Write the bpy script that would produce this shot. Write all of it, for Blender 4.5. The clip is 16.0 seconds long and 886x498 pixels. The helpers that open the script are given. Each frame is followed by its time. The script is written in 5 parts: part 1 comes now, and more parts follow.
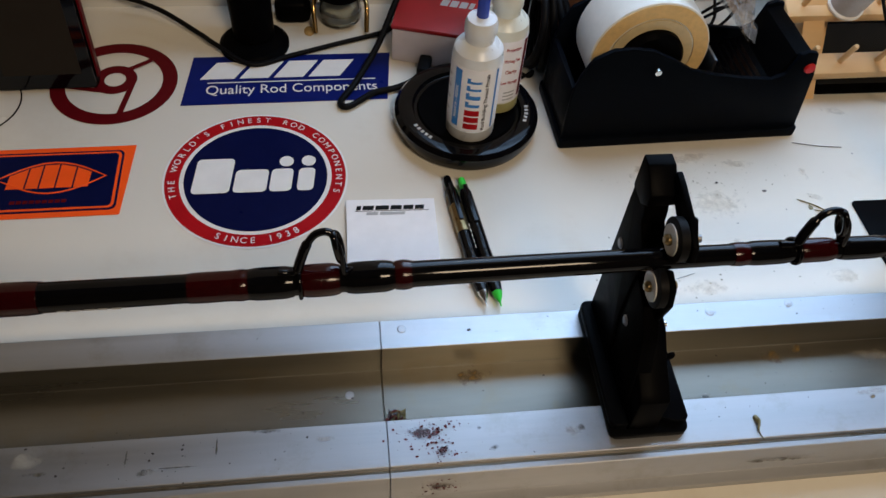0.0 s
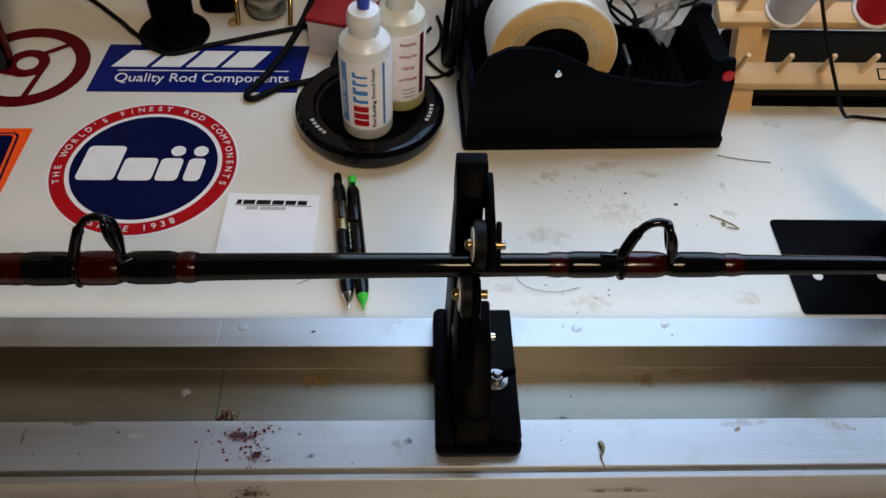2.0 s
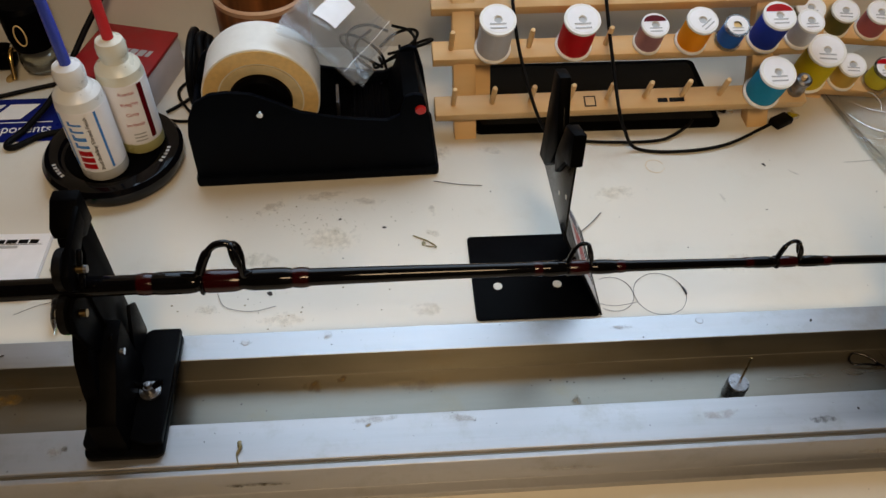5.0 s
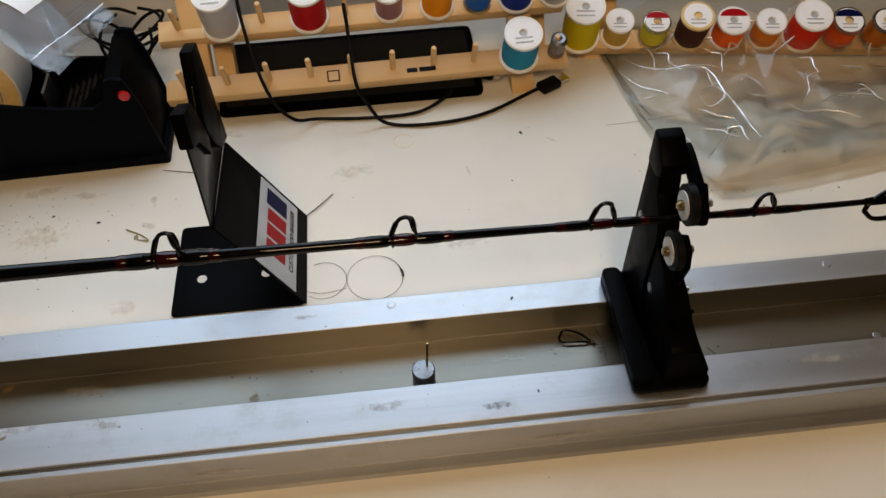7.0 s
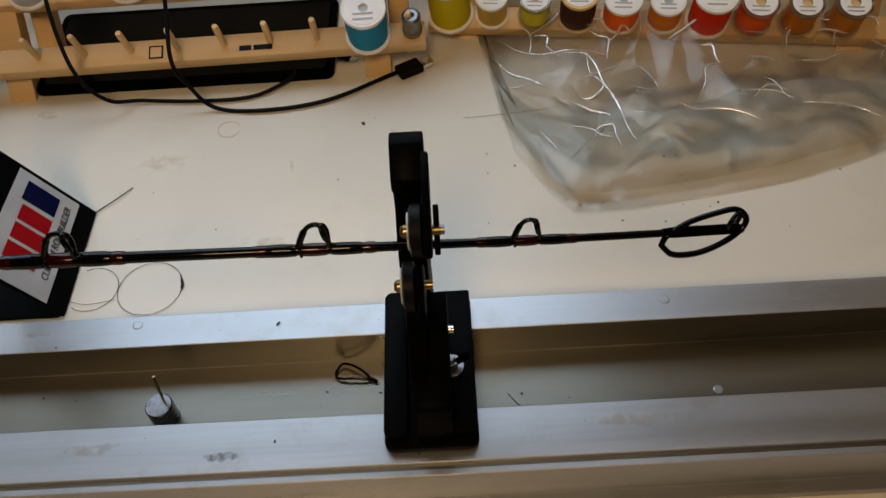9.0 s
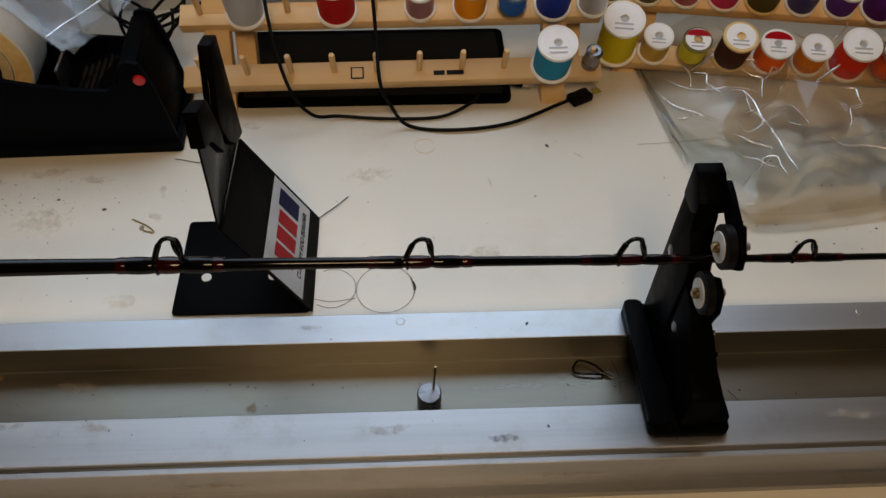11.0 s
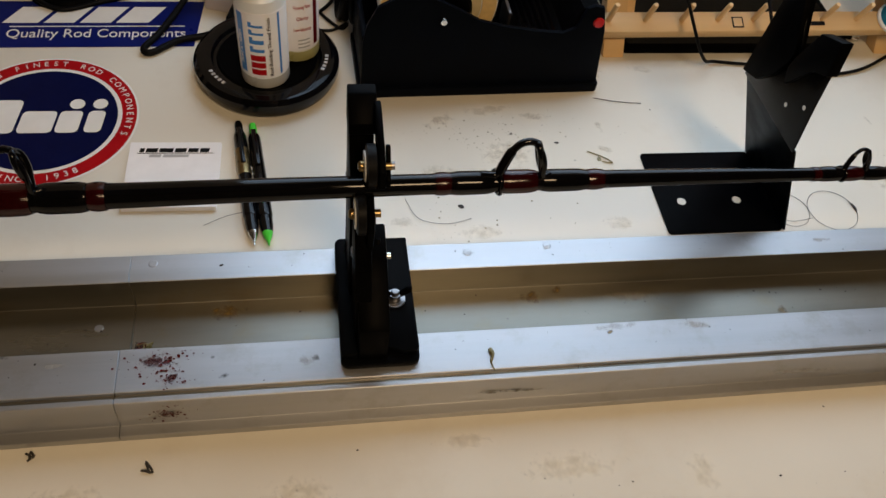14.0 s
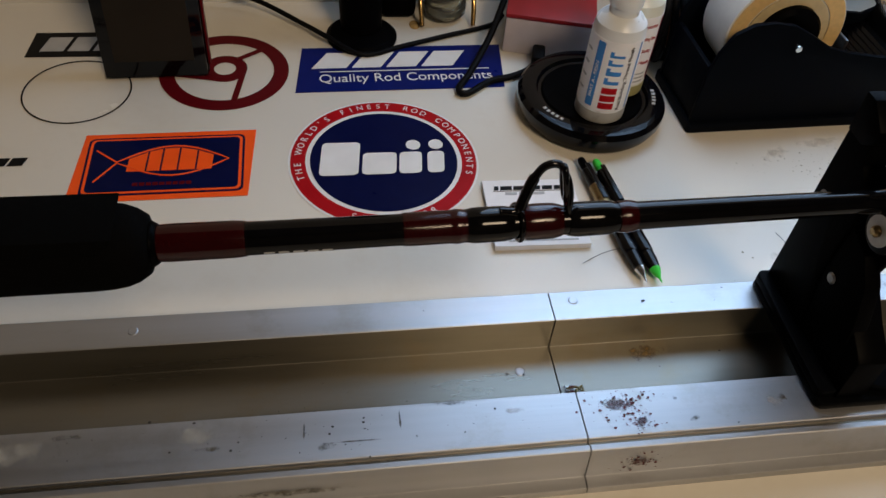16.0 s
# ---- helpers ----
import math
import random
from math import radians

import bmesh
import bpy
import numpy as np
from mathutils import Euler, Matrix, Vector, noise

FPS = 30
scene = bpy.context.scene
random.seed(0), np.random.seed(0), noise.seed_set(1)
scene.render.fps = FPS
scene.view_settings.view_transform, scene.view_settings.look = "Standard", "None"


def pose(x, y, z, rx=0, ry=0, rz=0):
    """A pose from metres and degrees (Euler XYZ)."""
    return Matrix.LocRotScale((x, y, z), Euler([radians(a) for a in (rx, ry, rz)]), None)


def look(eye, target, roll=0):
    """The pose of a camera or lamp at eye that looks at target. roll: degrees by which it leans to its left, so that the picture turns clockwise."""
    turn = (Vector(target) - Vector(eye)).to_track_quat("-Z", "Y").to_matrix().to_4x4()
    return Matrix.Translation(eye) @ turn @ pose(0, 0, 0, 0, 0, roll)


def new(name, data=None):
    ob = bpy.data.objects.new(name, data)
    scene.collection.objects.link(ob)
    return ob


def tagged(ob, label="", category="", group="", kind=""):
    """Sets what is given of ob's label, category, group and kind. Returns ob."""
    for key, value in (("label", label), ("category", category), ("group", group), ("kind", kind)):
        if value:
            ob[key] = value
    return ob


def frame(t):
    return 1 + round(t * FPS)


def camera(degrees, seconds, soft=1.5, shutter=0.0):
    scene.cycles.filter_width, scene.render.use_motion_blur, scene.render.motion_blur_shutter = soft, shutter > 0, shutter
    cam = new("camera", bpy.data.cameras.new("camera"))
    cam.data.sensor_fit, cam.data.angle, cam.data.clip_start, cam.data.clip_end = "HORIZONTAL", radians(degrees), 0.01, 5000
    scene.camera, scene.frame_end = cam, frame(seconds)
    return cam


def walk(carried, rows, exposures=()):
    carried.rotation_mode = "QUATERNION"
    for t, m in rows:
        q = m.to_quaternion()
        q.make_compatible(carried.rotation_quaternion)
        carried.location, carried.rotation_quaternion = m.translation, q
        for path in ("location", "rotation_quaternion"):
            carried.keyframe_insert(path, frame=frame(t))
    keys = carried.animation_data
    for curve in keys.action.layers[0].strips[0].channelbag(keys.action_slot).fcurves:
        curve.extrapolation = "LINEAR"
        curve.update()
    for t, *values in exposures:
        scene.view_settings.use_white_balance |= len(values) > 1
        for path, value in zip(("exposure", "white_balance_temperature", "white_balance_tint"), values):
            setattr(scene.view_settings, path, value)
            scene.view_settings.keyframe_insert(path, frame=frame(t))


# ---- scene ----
cam = camera(58.2, 16.0)
PATH = [
    (0, (-0.037, -0.324, 0.546), (0.198, 0.896, -1.022), 5.9),
    (0.5, (-0.025, -0.306, 0.547), (0.213, 0.922, -1.013), 6.1),
    (1, (-0.005, -0.301, 0.542), (0.226, 0.94, -1.01), 5.2),
    (1.5, (0.052, -0.305, 0.532), (0.255, 0.929, -1.029), 6.7),
    (2, (0.116, -0.321, 0.528), (0.216, 0.925, -1.034), 3.9),
    (2.5, (0.14, -0.332, 0.539), (0.25, 0.891, -1.04), 2.8),
    (3, (0.199, -0.34, 0.569), (0.335, 0.919, -0.979), 2.5),
    (3.2, (0.215, -0.357, 0.565), (0.393, 0.945, -0.943), 4.1),
    (5.3, (0.428, -0.385, 0.585), (0.547, 0.924, -0.923), 1.7),
    (5.5, (0.475, -0.38, 0.578), (0.59, 0.926, -0.932), 1.3),
    (6, (0.567, -0.364, 0.555), (0.642, 0.927, -0.97), 0.1),
    (6.5, (0.612, -0.373, 0.544), (0.684, 0.914, -0.985), -1.0),
    (7, (0.642, -0.377, 0.552), (0.747, 0.899, -0.984), -1.8),
    (7.5, (0.753, -0.331, 0.526), (0.728, 0.949, -1.01), -4.1),
    (8, (0.833, -0.311, 0.496), (0.801, 0.953, -1.053), -4.1),
    (8.2, (0.852, -0.303, 0.484), (0.822, 0.952, -1.072), -4.1),
    (10.3, (0.774, -0.307, 0.502), (0.808, 0.924, -1.073), -1.4),
    (10.5, (0.732, -0.32, 0.517), (0.798, 0.92, -1.051), 0.1),
    (11, (0.64, -0.341, 0.544), (0.718, 0.915, -1.011), 1.5),
    (11.5, (0.558, -0.37, 0.561), (0.661, 0.905, -0.977), 2.9),
    (12, (0.459, -0.382, 0.58), (0.635, 0.897, -0.948), 5.2),
    (12.5, (0.418, -0.369, 0.563), (0.605, 0.871, -0.995), 5.3),
    (13, (0.36, -0.382, 0.553), (0.567, 0.848, -1.01), 7.3),
    (13.5, (0.234, -0.387, 0.555), (0.483, 0.804, -1.032), 7.1),
    (14, (0.121, -0.379, 0.546), (0.444, 0.801, -1.037), 10.0),
    (14.5, (0.051, -0.376, 0.535), (0.386, 0.807, -1.043), 11.0),
    (15, (0.012, -0.383, 0.508), (0.248, 0.838, -1.059), 11.0),
    (15.5, (-0.081, -0.357, 0.507), (0.165, 0.879, -1.046), 8.9),
    (16, (-0.168, -0.338, 0.468), (0.108, 0.991, -1.001), 5.9),
]
LOOK = [(0.0, -0.02, 5700, 12), (3.0, -0.09, 6100, 12), (5.5, -0.30, 6850, 14), (7.0, -0.28, 7000, 15), (8.0, -0.40, 7100, 15), (10.5, -0.68, 7000, 15), (11.5, -0.55, 6850, 15), (13.5, -0.30, 6800, 14), (15.0, -0.10, 6300, 13), (16.0, -0.11, 5850, 13)]
walk(cam, [(t, look(eye, target, roll)) for t, eye, target, roll in PATH], LOOK)

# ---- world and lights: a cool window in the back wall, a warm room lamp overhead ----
world = bpy.data.worlds.new("world")
scene.world = world
world.use_nodes = True
wn = world.node_tree.nodes
sky = wn.new("ShaderNodeTexSky")
sky.sky_type, sky.sun_disc = "NISHITA", False
sky.sun_elevation, sky.sun_rotation = radians(38), radians(20)
world.node_tree.links.new(sky.outputs[0], wn["Background"].inputs[0])
wn["Background"].inputs[1].default_value = 0.08


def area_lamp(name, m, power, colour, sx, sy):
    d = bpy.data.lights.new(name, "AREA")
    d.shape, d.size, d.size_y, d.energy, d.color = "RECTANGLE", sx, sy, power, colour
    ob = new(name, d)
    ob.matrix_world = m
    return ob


WIN = (-0.02, 1.12, 0.30, 0.94)   # the window's x0, x1, z0, z1
area_lamp("window_daylight", look((0.55, 0.49, 0.62), (0.55, -0.60, 0.0)), 8.6, (0.55, 0.77, 1.0), 1.08, 0.58)
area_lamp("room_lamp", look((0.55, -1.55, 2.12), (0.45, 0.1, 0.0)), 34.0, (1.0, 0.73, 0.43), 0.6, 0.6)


# ---- materials ----
def node(nt, kind, **inputs):
    n = nt.nodes.new(kind)
    for k, v in inputs.items():
        n.inputs[k.replace("_", " ")].default_value = v
    return n


def mat(name, colour, rough=0.5, metal=0.0, var=0.12, scale=40.0, bump=0.05, fine=400.0, coat=0.0, stretch=(1, 1, 1), dirt=None, dirt_amount=0.0,
        dirt_scale=9.0, piece=0.0, trans=0.0, spec=0.5):
    """A surface with two scales of variation: a soft mottling and a fine grain, with wear in the gloss."""
    m = bpy.data.materials.new(name)
    m.use_nodes = True
    nt = m.node_tree
    b = nt.nodes["Principled BSDF"]
    b.inputs["Metallic"].default_value = metal
    b.inputs["Coat Weight"].default_value = coat
    b.inputs["Coat Roughness"].default_value = 0.06
    b.inputs["Transmission Weight"].default_value = trans
    tc = nt.nodes.new("ShaderNodeTexCoord")
    mp = nt.nodes.new("ShaderNodeMapping")
    mp.inputs["Scale"].default_value = stretch
    nt.links.new(tc.outputs["Object"], mp.inputs[0])
    n1 = node(nt, "ShaderNodeTexNoise", Scale=scale, Detail=5.0)
    n2 = node(nt, "ShaderNodeTexNoise", Scale=fine, Detail=3.0)
    for n in (n1, n2):
        nt.links.new(mp.outputs[0], n.inputs["Vector"])
    ramp = nt.nodes.new("ShaderNodeMapRange")
    ramp.inputs[1].default_value, ramp.inputs[2].default_value = 0.3, 0.7
    ramp.inputs[3].default_value, ramp.inputs[4].default_value = 1 - var, 1 + var
    nt.links.new(n1.outputs[0], ramp.inputs[0])
    mul = nt.nodes.new("ShaderNodeMix")
    mul.data_type, mul.blend_type = "RGBA", "MULTIPLY"
    mul.inputs[0].default_value = 1.0
    mul.inputs[6].default_value = (*colour, 1)
    nt.links.new(ramp.outputs[0], mul.inputs[7])
    out = mul.outputs[2]
    if piece:
        oi = nt.nodes.new("ShaderNodeObjectInfo")
        pr = nt.nodes.new("ShaderNodeMapRange")
        pr.inputs[3].default_value, pr.inputs[4].default_value = 1 - piece, 1 + piece
        nt.links.new(oi.outputs["Random"], pr.inputs[0])
        mm = nt.nodes.new("ShaderNodeMix")
        mm.data_type, mm.blend_type = "RGBA", "MULTIPLY"
        mm.inputs[0].default_value = 1.0
        nt.links.new(out, mm.inputs[6])
        nt.links.new(pr.outputs[0], mm.inputs[7])
        out = mm.outputs[2]
    if dirt:
        n3 = node(nt, "ShaderNodeTexNoise", Scale=dirt_scale, Detail=8.0, Roughness=0.7)
        nt.links.new(tc.outputs["Object"], n3.inputs["Vector"])
        dr = nt.nodes.new("ShaderNodeMapRange")
        dr.inputs[1].default_value, dr.inputs[2].default_value = 0.54, 0.80
        dr.inputs[4].default_value = dirt_amount
        nt.links.new(n3.outputs[0], dr.inputs[0])
        dm = nt.nodes.new("ShaderNodeMix")
        dm.data_type = "RGBA"
        dm.inputs[7].default_value = (*dirt, 1)
        nt.links.new(dr.outputs[0], dm.inputs[0])
        nt.links.new(out, dm.inputs[6])
        out = dm.outputs[2]
    nt.links.new(out, b.inputs["Base Color"])
    rr = nt.nodes.new("ShaderNodeMapRange")
    rr.inputs[1].default_value, rr.inputs[2].default_value = 0.3, 0.7
    rr.inputs[3].default_value, rr.inputs[4].default_value = max(0.02, rough * 0.8), min(1.0, rough * 1.2)
    nt.links.new(n1.outputs[0], rr.inputs[0])
    nt.links.new(rr.outputs[0], b.inputs["Roughness"])
    if bump:
        bp = nt.nodes.new("ShaderNodeBump")
        bp.inputs["Strength"].default_value = bump
        bp.inputs["Distance"].default_value = 0.0006
        nt.links.new(n2.outputs[0], bp.inputs["Height"])
        nt.links.new(bp.outputs[0], b.inputs["Normal"])
    b.inputs["Specular IOR Level"].default_value = spec
    return m


TABLE = mat("white_laminate", (0.76, 0.728, 0.645), 0.23, 0, 0.03, 6, 0.03, 900, dirt=(0.52, 0.43, 0.29), dirt_amount=0.30, dirt_scale=7)
# near-black for unseen walls and ceiling, to hold down bounce and pale reflections
DARKWALL = mat("bounce_cutting_dark", (0.10, 0.085, 0.07), 0.7, 0, 0.15, 8, 0.25, 160)
WALL = mat("painted_wall", (0.66, 0.66, 0.64), 0.7, 0, 0.04, 8, 0.25, 260)
ALU = mat("brushed_aluminium", (0.46, 0.47, 0.49), 0.46, 1.0, 0.16, 34, 0.16, 300, stretch=(0.05, 1, 1), dirt=(0.26, 0.23, 0.16), dirt_amount=0.55, dirt_scale=17)
TROUGH = mat("darker_stained_aluminium", (0.195, 0.185, 0.157), 0.32, 0.8, 0.22, 30, 0.10, 300, stretch=(0.15, 1, 1), dirt=(0.20, 0.15, 0.07), dirt_amount=0.6, dirt_scale=21)
STEEL = mat("bright_steel", (0.70, 0.69, 0.66), 0.22, 1.0, 0.1, 200, 0.05, 900)
WEIGHT = mat("dull_steel", (0.26, 0.26, 0.27), 0.36, 1.0, 0.2, 300, 0.1, 900)
BRASS = mat("brass", (0.26, 0.185, 0.085), 0.32, 1.0, 0.15, 200, 0.05, 900)
GOLD = mat("bright_brass", (0.55, 0.36, 0.13), 0.22, 1.0, 0.15, 200, 0.05, 900)
BLACK = mat("black_plastic", (0.0015, 0.0015, 0.0018), 0.40, 0, 0.25, 60, 0.10, 900, spec=0.014)
BLACKP = mat("black_powder_coat", (0.002, 0.0023, 0.003), 0.38, 0, 0.2, 40, 0.22, 1400, spec=0.022)
GLOSSB = mat("gloss_black", (0.002, 0.002, 0.003), 0.08, 0, 0.2, 30, 0.0, 900, coat=0.0, spec=0.24)
NAVYB = mat("dark_blue_black_enamel", (0.002, 0.003, 0.0055), 0.48, 0, 0.2, 50, 0.18, 1200, spec=0.028)
RUBBER = mat("rubber_cable", (0.004, 0.004, 0.0045), 0.5, 0, 0.2, 80, 0.08, 900, spec=0.08)
ROD = mat("rod_blank", (0.002, 0.002, 0.0025), 0.06, 0, 0.3, 60, 0.0, 900, coat=0.05, spec=0.17)
WRAP = mat("red_thread_wrap", (0.020, 0.0008, 0.0014), 0.14, 0, 0.25, 300, 0.06, 2500, coat=0.15, stretch=(6, 1, 1), spec=0.25)
GRIP = mat("black_foam_grip", (0.002, 0.002, 0.002), 0.8, 0, 0.2, 200, 0.3, 1500, spec=0.02)
WOOD = mat("pale_birch", (0.68, 0.44, 0.20), 0.55, 0, 0.14, 30, 0.12, 300, stretch=(0.12, 1, 1), piece=0.10)
DWOOD = mat("streaked_brown_wood", (0.20, 0.075, 0.025), 0.42, 0, 0.65, 55, 0.1, 300, stretch=(1, 1, 0.12))
WHITEP = mat("white_plastic", (0.80, 0.79, 0.75), 0.38, 0, 0.05, 60, 0.04, 900, piece=0.05)
PAPER = mat("white_paper", (0.86, 0.86, 0.88), 0.75, 0, 0.03, 80, 0.05, 1200)
CARD = mat("kraft_tape_side", (0.72, 0.51, 0.22), 0.7, 0, 0.08, 200, 0.2, 900)
TAPEW = mat("cream_tape", (0.74, 0.73, 0.68), 0.45, 0, 0.04, 100, 0.05, 900)
NAVY = mat("navy_print", (0.003, 0.005, 0.042), 0.34, 0, 0.10, 50, 0.02, 900, spec=0.05)
ROYAL = mat("blue_print", (0.006, 0.012, 0.125), 0.34, 0, 0.08, 50, 0.02, 900, spec=0.06)
CRIM = mat("red_print", (0.37, 0.005, 0.009), 0.34, 0, 0.08, 50, 0.02, 900, spec=0.08)
MAROON = mat("maroon_print", (0.095, 0.003, 0.006), 0.36, 0, 0.08, 50, 0.02, 900, spec=0.06)
ORANGE = mat("fluorescent_orange_print", (0.95, 0.10, 0.006), 0.36, 0, 0.05, 50, 0.02, 900, spec=0.2)
WHITEI = mat("white_print", (0.80, 0.80, 0.79), 0.34, 0, 0.04, 50, 0.02, 900)
INK = mat("black_print", (0.006, 0.006, 0.007), 0.4, 0, 0.1, 50, 0.02, 900, spec=0.08)
SKYB = mat("sky_blue_print", (0.03, 0.20, 0.58), 0.35, 0, 0.05, 50, 0.02, 900)
GREYI = mat("grey_print", (0.40, 0.41, 0.42), 0.4, 0, 0.08, 50, 0.02, 900)
GREEN = mat("green_plastic", (0.06, 0.62, 0.05), 0.3, 0, 0.08, 60, 0.02, 900)
REDP = mat("red_plastic", (0.55, 0.012, 0.015), 0.35, 0, 0.1, 60, 0.04, 900)
REDBOX = mat("red_printed_card", (0.30, 0.008, 0.011), 0.45, 0, 0.1, 60, 0.05, 900)
LILAC = mat("pale_lilac_card", (0.60, 0.56, 0.60), 0.55, 0, 0.05, 60, 0.05, 900)
BROWN = mat("glue_stain", (0.36, 0.25, 0.10), 0.22, 0, 0.35, 90, 0.1, 900)
OLIVE = mat("dried_olive_resin", (0.20, 0.17, 0.07), 0.3, 0, 0.4, 300, 0.2, 900)
RUST = mat("dark_red_resin_spots", (0.10, 0.012, 0.014), 0.25, 0, 0.4, 300, 0.1, 900)
DIRT = mat("dark_debris", (0.03, 0.025, 0.02), 0.7, 0, 0.4, 300, 0.2, 900)
THREADB = mat("dark_thread", (0.02, 0.018, 0.018), 0.6, 0, 0.2, 300, 0.1, 900)
SCREEN = mat("tablet_screen", (0.004, 0.004, 0.004), 0.12, 0, 0.1, 20, 0.0, 900, spec=0.08)
NYLON = mat("pale_nylon_washer", (0.48, 0.47, 0.44), 0.4, 0, 0.1, 200, 0.05, 900)
MILKY = mat("milky_polythene", (0.82, 0.85, 0.86), 0.30, 0, 0.04, 40, 0.03, 600, trans=0.12)
AMBER = mat("yellowed_milky_polythene", (0.78, 0.78, 0.66), 0.30, 0, 0.05, 40, 0.03, 600, trans=0.15)
BLUEV = mat("blue_syringe_plastic", (0.03, 0.06, 0.45), 0.2, 0, 0.08, 60, 0.02, 900)


def film(name, tint, density, gloss, crumple=16.0):
    """Clear crumpled plastic film: a thin veil with sharp glints."""
    m = bpy.data.materials.new(name)
    m.use_nodes = True
    nt = m.node_tree
    nt.nodes.remove(nt.nodes["Principled BSDF"])
    tr = node(nt, "ShaderNodeBsdfTransparent", Color=(*tint, 1))
    gl = node(nt, "ShaderNodeBsdfGlossy", Roughness=0.04)
    df = node(nt, "ShaderNodeBsdfDiffuse", Color=(0.75, 0.74, 0.70, 1))
    fr = node(nt, "ShaderNodeFresnel", IOR=1.5)
    tc = nt.nodes.new("ShaderNodeTexCoord")
    warp = node(nt, "ShaderNodeTexNoise", Scale=11.0, Detail=3.0)
    nt.links.new(tc.outputs["Object"], warp.inputs["Vector"])
    mixv = nt.nodes.new("ShaderNodeMix")
    mixv.data_type, mixv.blend_type = "RGBA", "ADD"
    mixv.inputs[0].default_value = 0.09
    nt.links.new(tc.outputs["Object"], mixv.inputs[6])
    nt.links.new(warp.outputs["Color"], mixv.inputs[7])
    nz = node(nt, "ShaderNodeTexVoronoi", Scale=crumple)
    nz.feature = "DISTANCE_TO_EDGE"
    nt.links.new(mixv.outputs[2], nz.inputs["Vector"])
    bp = node(nt, "ShaderNodeBump", Strength=0.55, Distance=0.012)
    nt.links.new(nz.outputs[0], bp.inputs["Height"])
    for n in (gl, fr):
        nt.links.new(bp.outputs[0], n.inputs["Normal"])
    m1, m2 = nt.nodes.new("ShaderNodeMixShader"), nt.nodes.new("ShaderNodeMixShader")
    m1.inputs[0].default_value = density
    nt.links.new(tr.outputs[0], m1.inputs[1])
    nt.links.new(df.outputs[0], m1.inputs[2])
    mg = nt.nodes.new("ShaderNodeMath")
    mg.operation, mg.inputs[1].default_value, mg.use_clamp = "MULTIPLY", gloss, True
    nt.links.new(fr.outputs[0], mg.inputs[0])
    nt.links.new(mg.outputs[0], m2.inputs[0])
    nt.links.new(m1.outputs[0], m2.inputs[1])
    nt.links.new(gl.outputs[0], m2.inputs[2])
    nt.links.new(m2.outputs[0], nt.nodes["Material Output"].inputs[0])
    return m


FILM = film("clear_bag_film", (0.955, 0.945, 0.92), 0.03, 0.9, 9.0)


def residue(name, colour, rough, scale, cover, seed=0.0):
    """Dried residue that breaks up into islands and thins out to its rim."""
    m = mat(name, colour, rough, 0, 0.35, 160, 0.12, 900)
    nt = m.node_tree
    b, out = nt.nodes["Principled BSDF"], nt.nodes["Material Output"]
    tc = nt.nodes.new("ShaderNodeTexCoord")
    oi = nt.nodes.new("ShaderNodeObjectInfo")
    gr = nt.nodes.new("ShaderNodeVectorMath")
    gr.operation = "SUBTRACT"
    gr.inputs[1].default_value = (0.5, 0.5, 0.5)
    nt.links.new(tc.outputs["Generated"], gr.inputs[0])
    flat_ = nt.nodes.new("ShaderNodeVectorMath")
    flat_.operation = "MULTIPLY"
    flat_.inputs[1].default_value = (2.0, 2.0, 0.0)
    nt.links.new(gr.outputs[0], flat_.inputs[0])
    ln = nt.nodes.new("ShaderNodeVectorMath")
    ln.operation = "LENGTH"
    nt.links.new(flat_.outputs[0], ln.inputs[0])
    nz = node(nt, "ShaderNodeTexNoise", Scale=scale, Detail=6.0, Roughness=0.65)
    nz.noise_dimensions = "4D"
    mw = nt.nodes.new("ShaderNodeMath")
    mw.operation, mw.inputs[1].default_value = "MULTIPLY", 40.0
    nt.links.new(oi.outputs["Random"], mw.inputs[0])
    nt.links.new(mw.outputs[0], nz.inputs["W"])
    nt.links.new(tc.outputs["Object"], nz.inputs["Vector"])
    fall = nt.nodes.new("ShaderNodeMapRange")
    fall.inputs[1].default_value, fall.inputs[2].default_value = 0.25, 1.0
    fall.inputs[3].default_value, fall.inputs[4].default_value = 0.12, -0.30
    nt.links.new(ln.outputs["Value"], fall.inputs[0])
    ad = nt.nodes.new("ShaderNodeMath")
    nt.links.new(nz.outputs[0], ad.inputs[0])
    nt.links.new(fall.outputs[0], ad.inputs[1])
    al = nt.nodes.new("ShaderNodeMapRange")
    al.inputs[1].default_value, al.inputs[2].default_value = 0.47, 0.72
    al.inputs[4].default_value = cover
    nt.links.new(ad.outputs[0], al.inputs[0])
    tr = nt.nodes.new("ShaderNodeBsdfTransparent")
    mx = nt.nodes.new("ShaderNodeMixShader")
    nt.links.new(al.outputs[0], mx.inputs[0])
    nt.links.new(tr.outputs[0], mx.inputs[1])
    nt.links.new(b.outputs[0], mx.inputs[2])
    nt.links.new(mx.outputs[0], out.inputs[0])
    return m


# half-metal white that draws the bag's glints as streaks; also a zip line
GLINT_ZIP = mat("white_glint_and_zip_line", (0.98, 0.98, 0.97), 0.24, 0.6, 0.03, 80, 0.0, 900, coat=1.0)
GLINT_ZIP.node_tree.nodes["Principled BSDF"].inputs["Alpha"].default_value = 0.85
R_RUST = residue("dark_red_dried_resin", (0.045, 0.005, 0.007), 0.3, 420, 1.0)
R_AMBER = residue("amber_dried_resin", (0.21, 0.14, 0.045), 0.4, 150, 0.9)
R_PALE = residue("pale_dried_glue", (0.42, 0.39, 0.32), 0.5, 120, 0.4)
R_GRIME = residue("olive_grime", (0.07, 0.058, 0.03), 0.5, 170, 0.8)
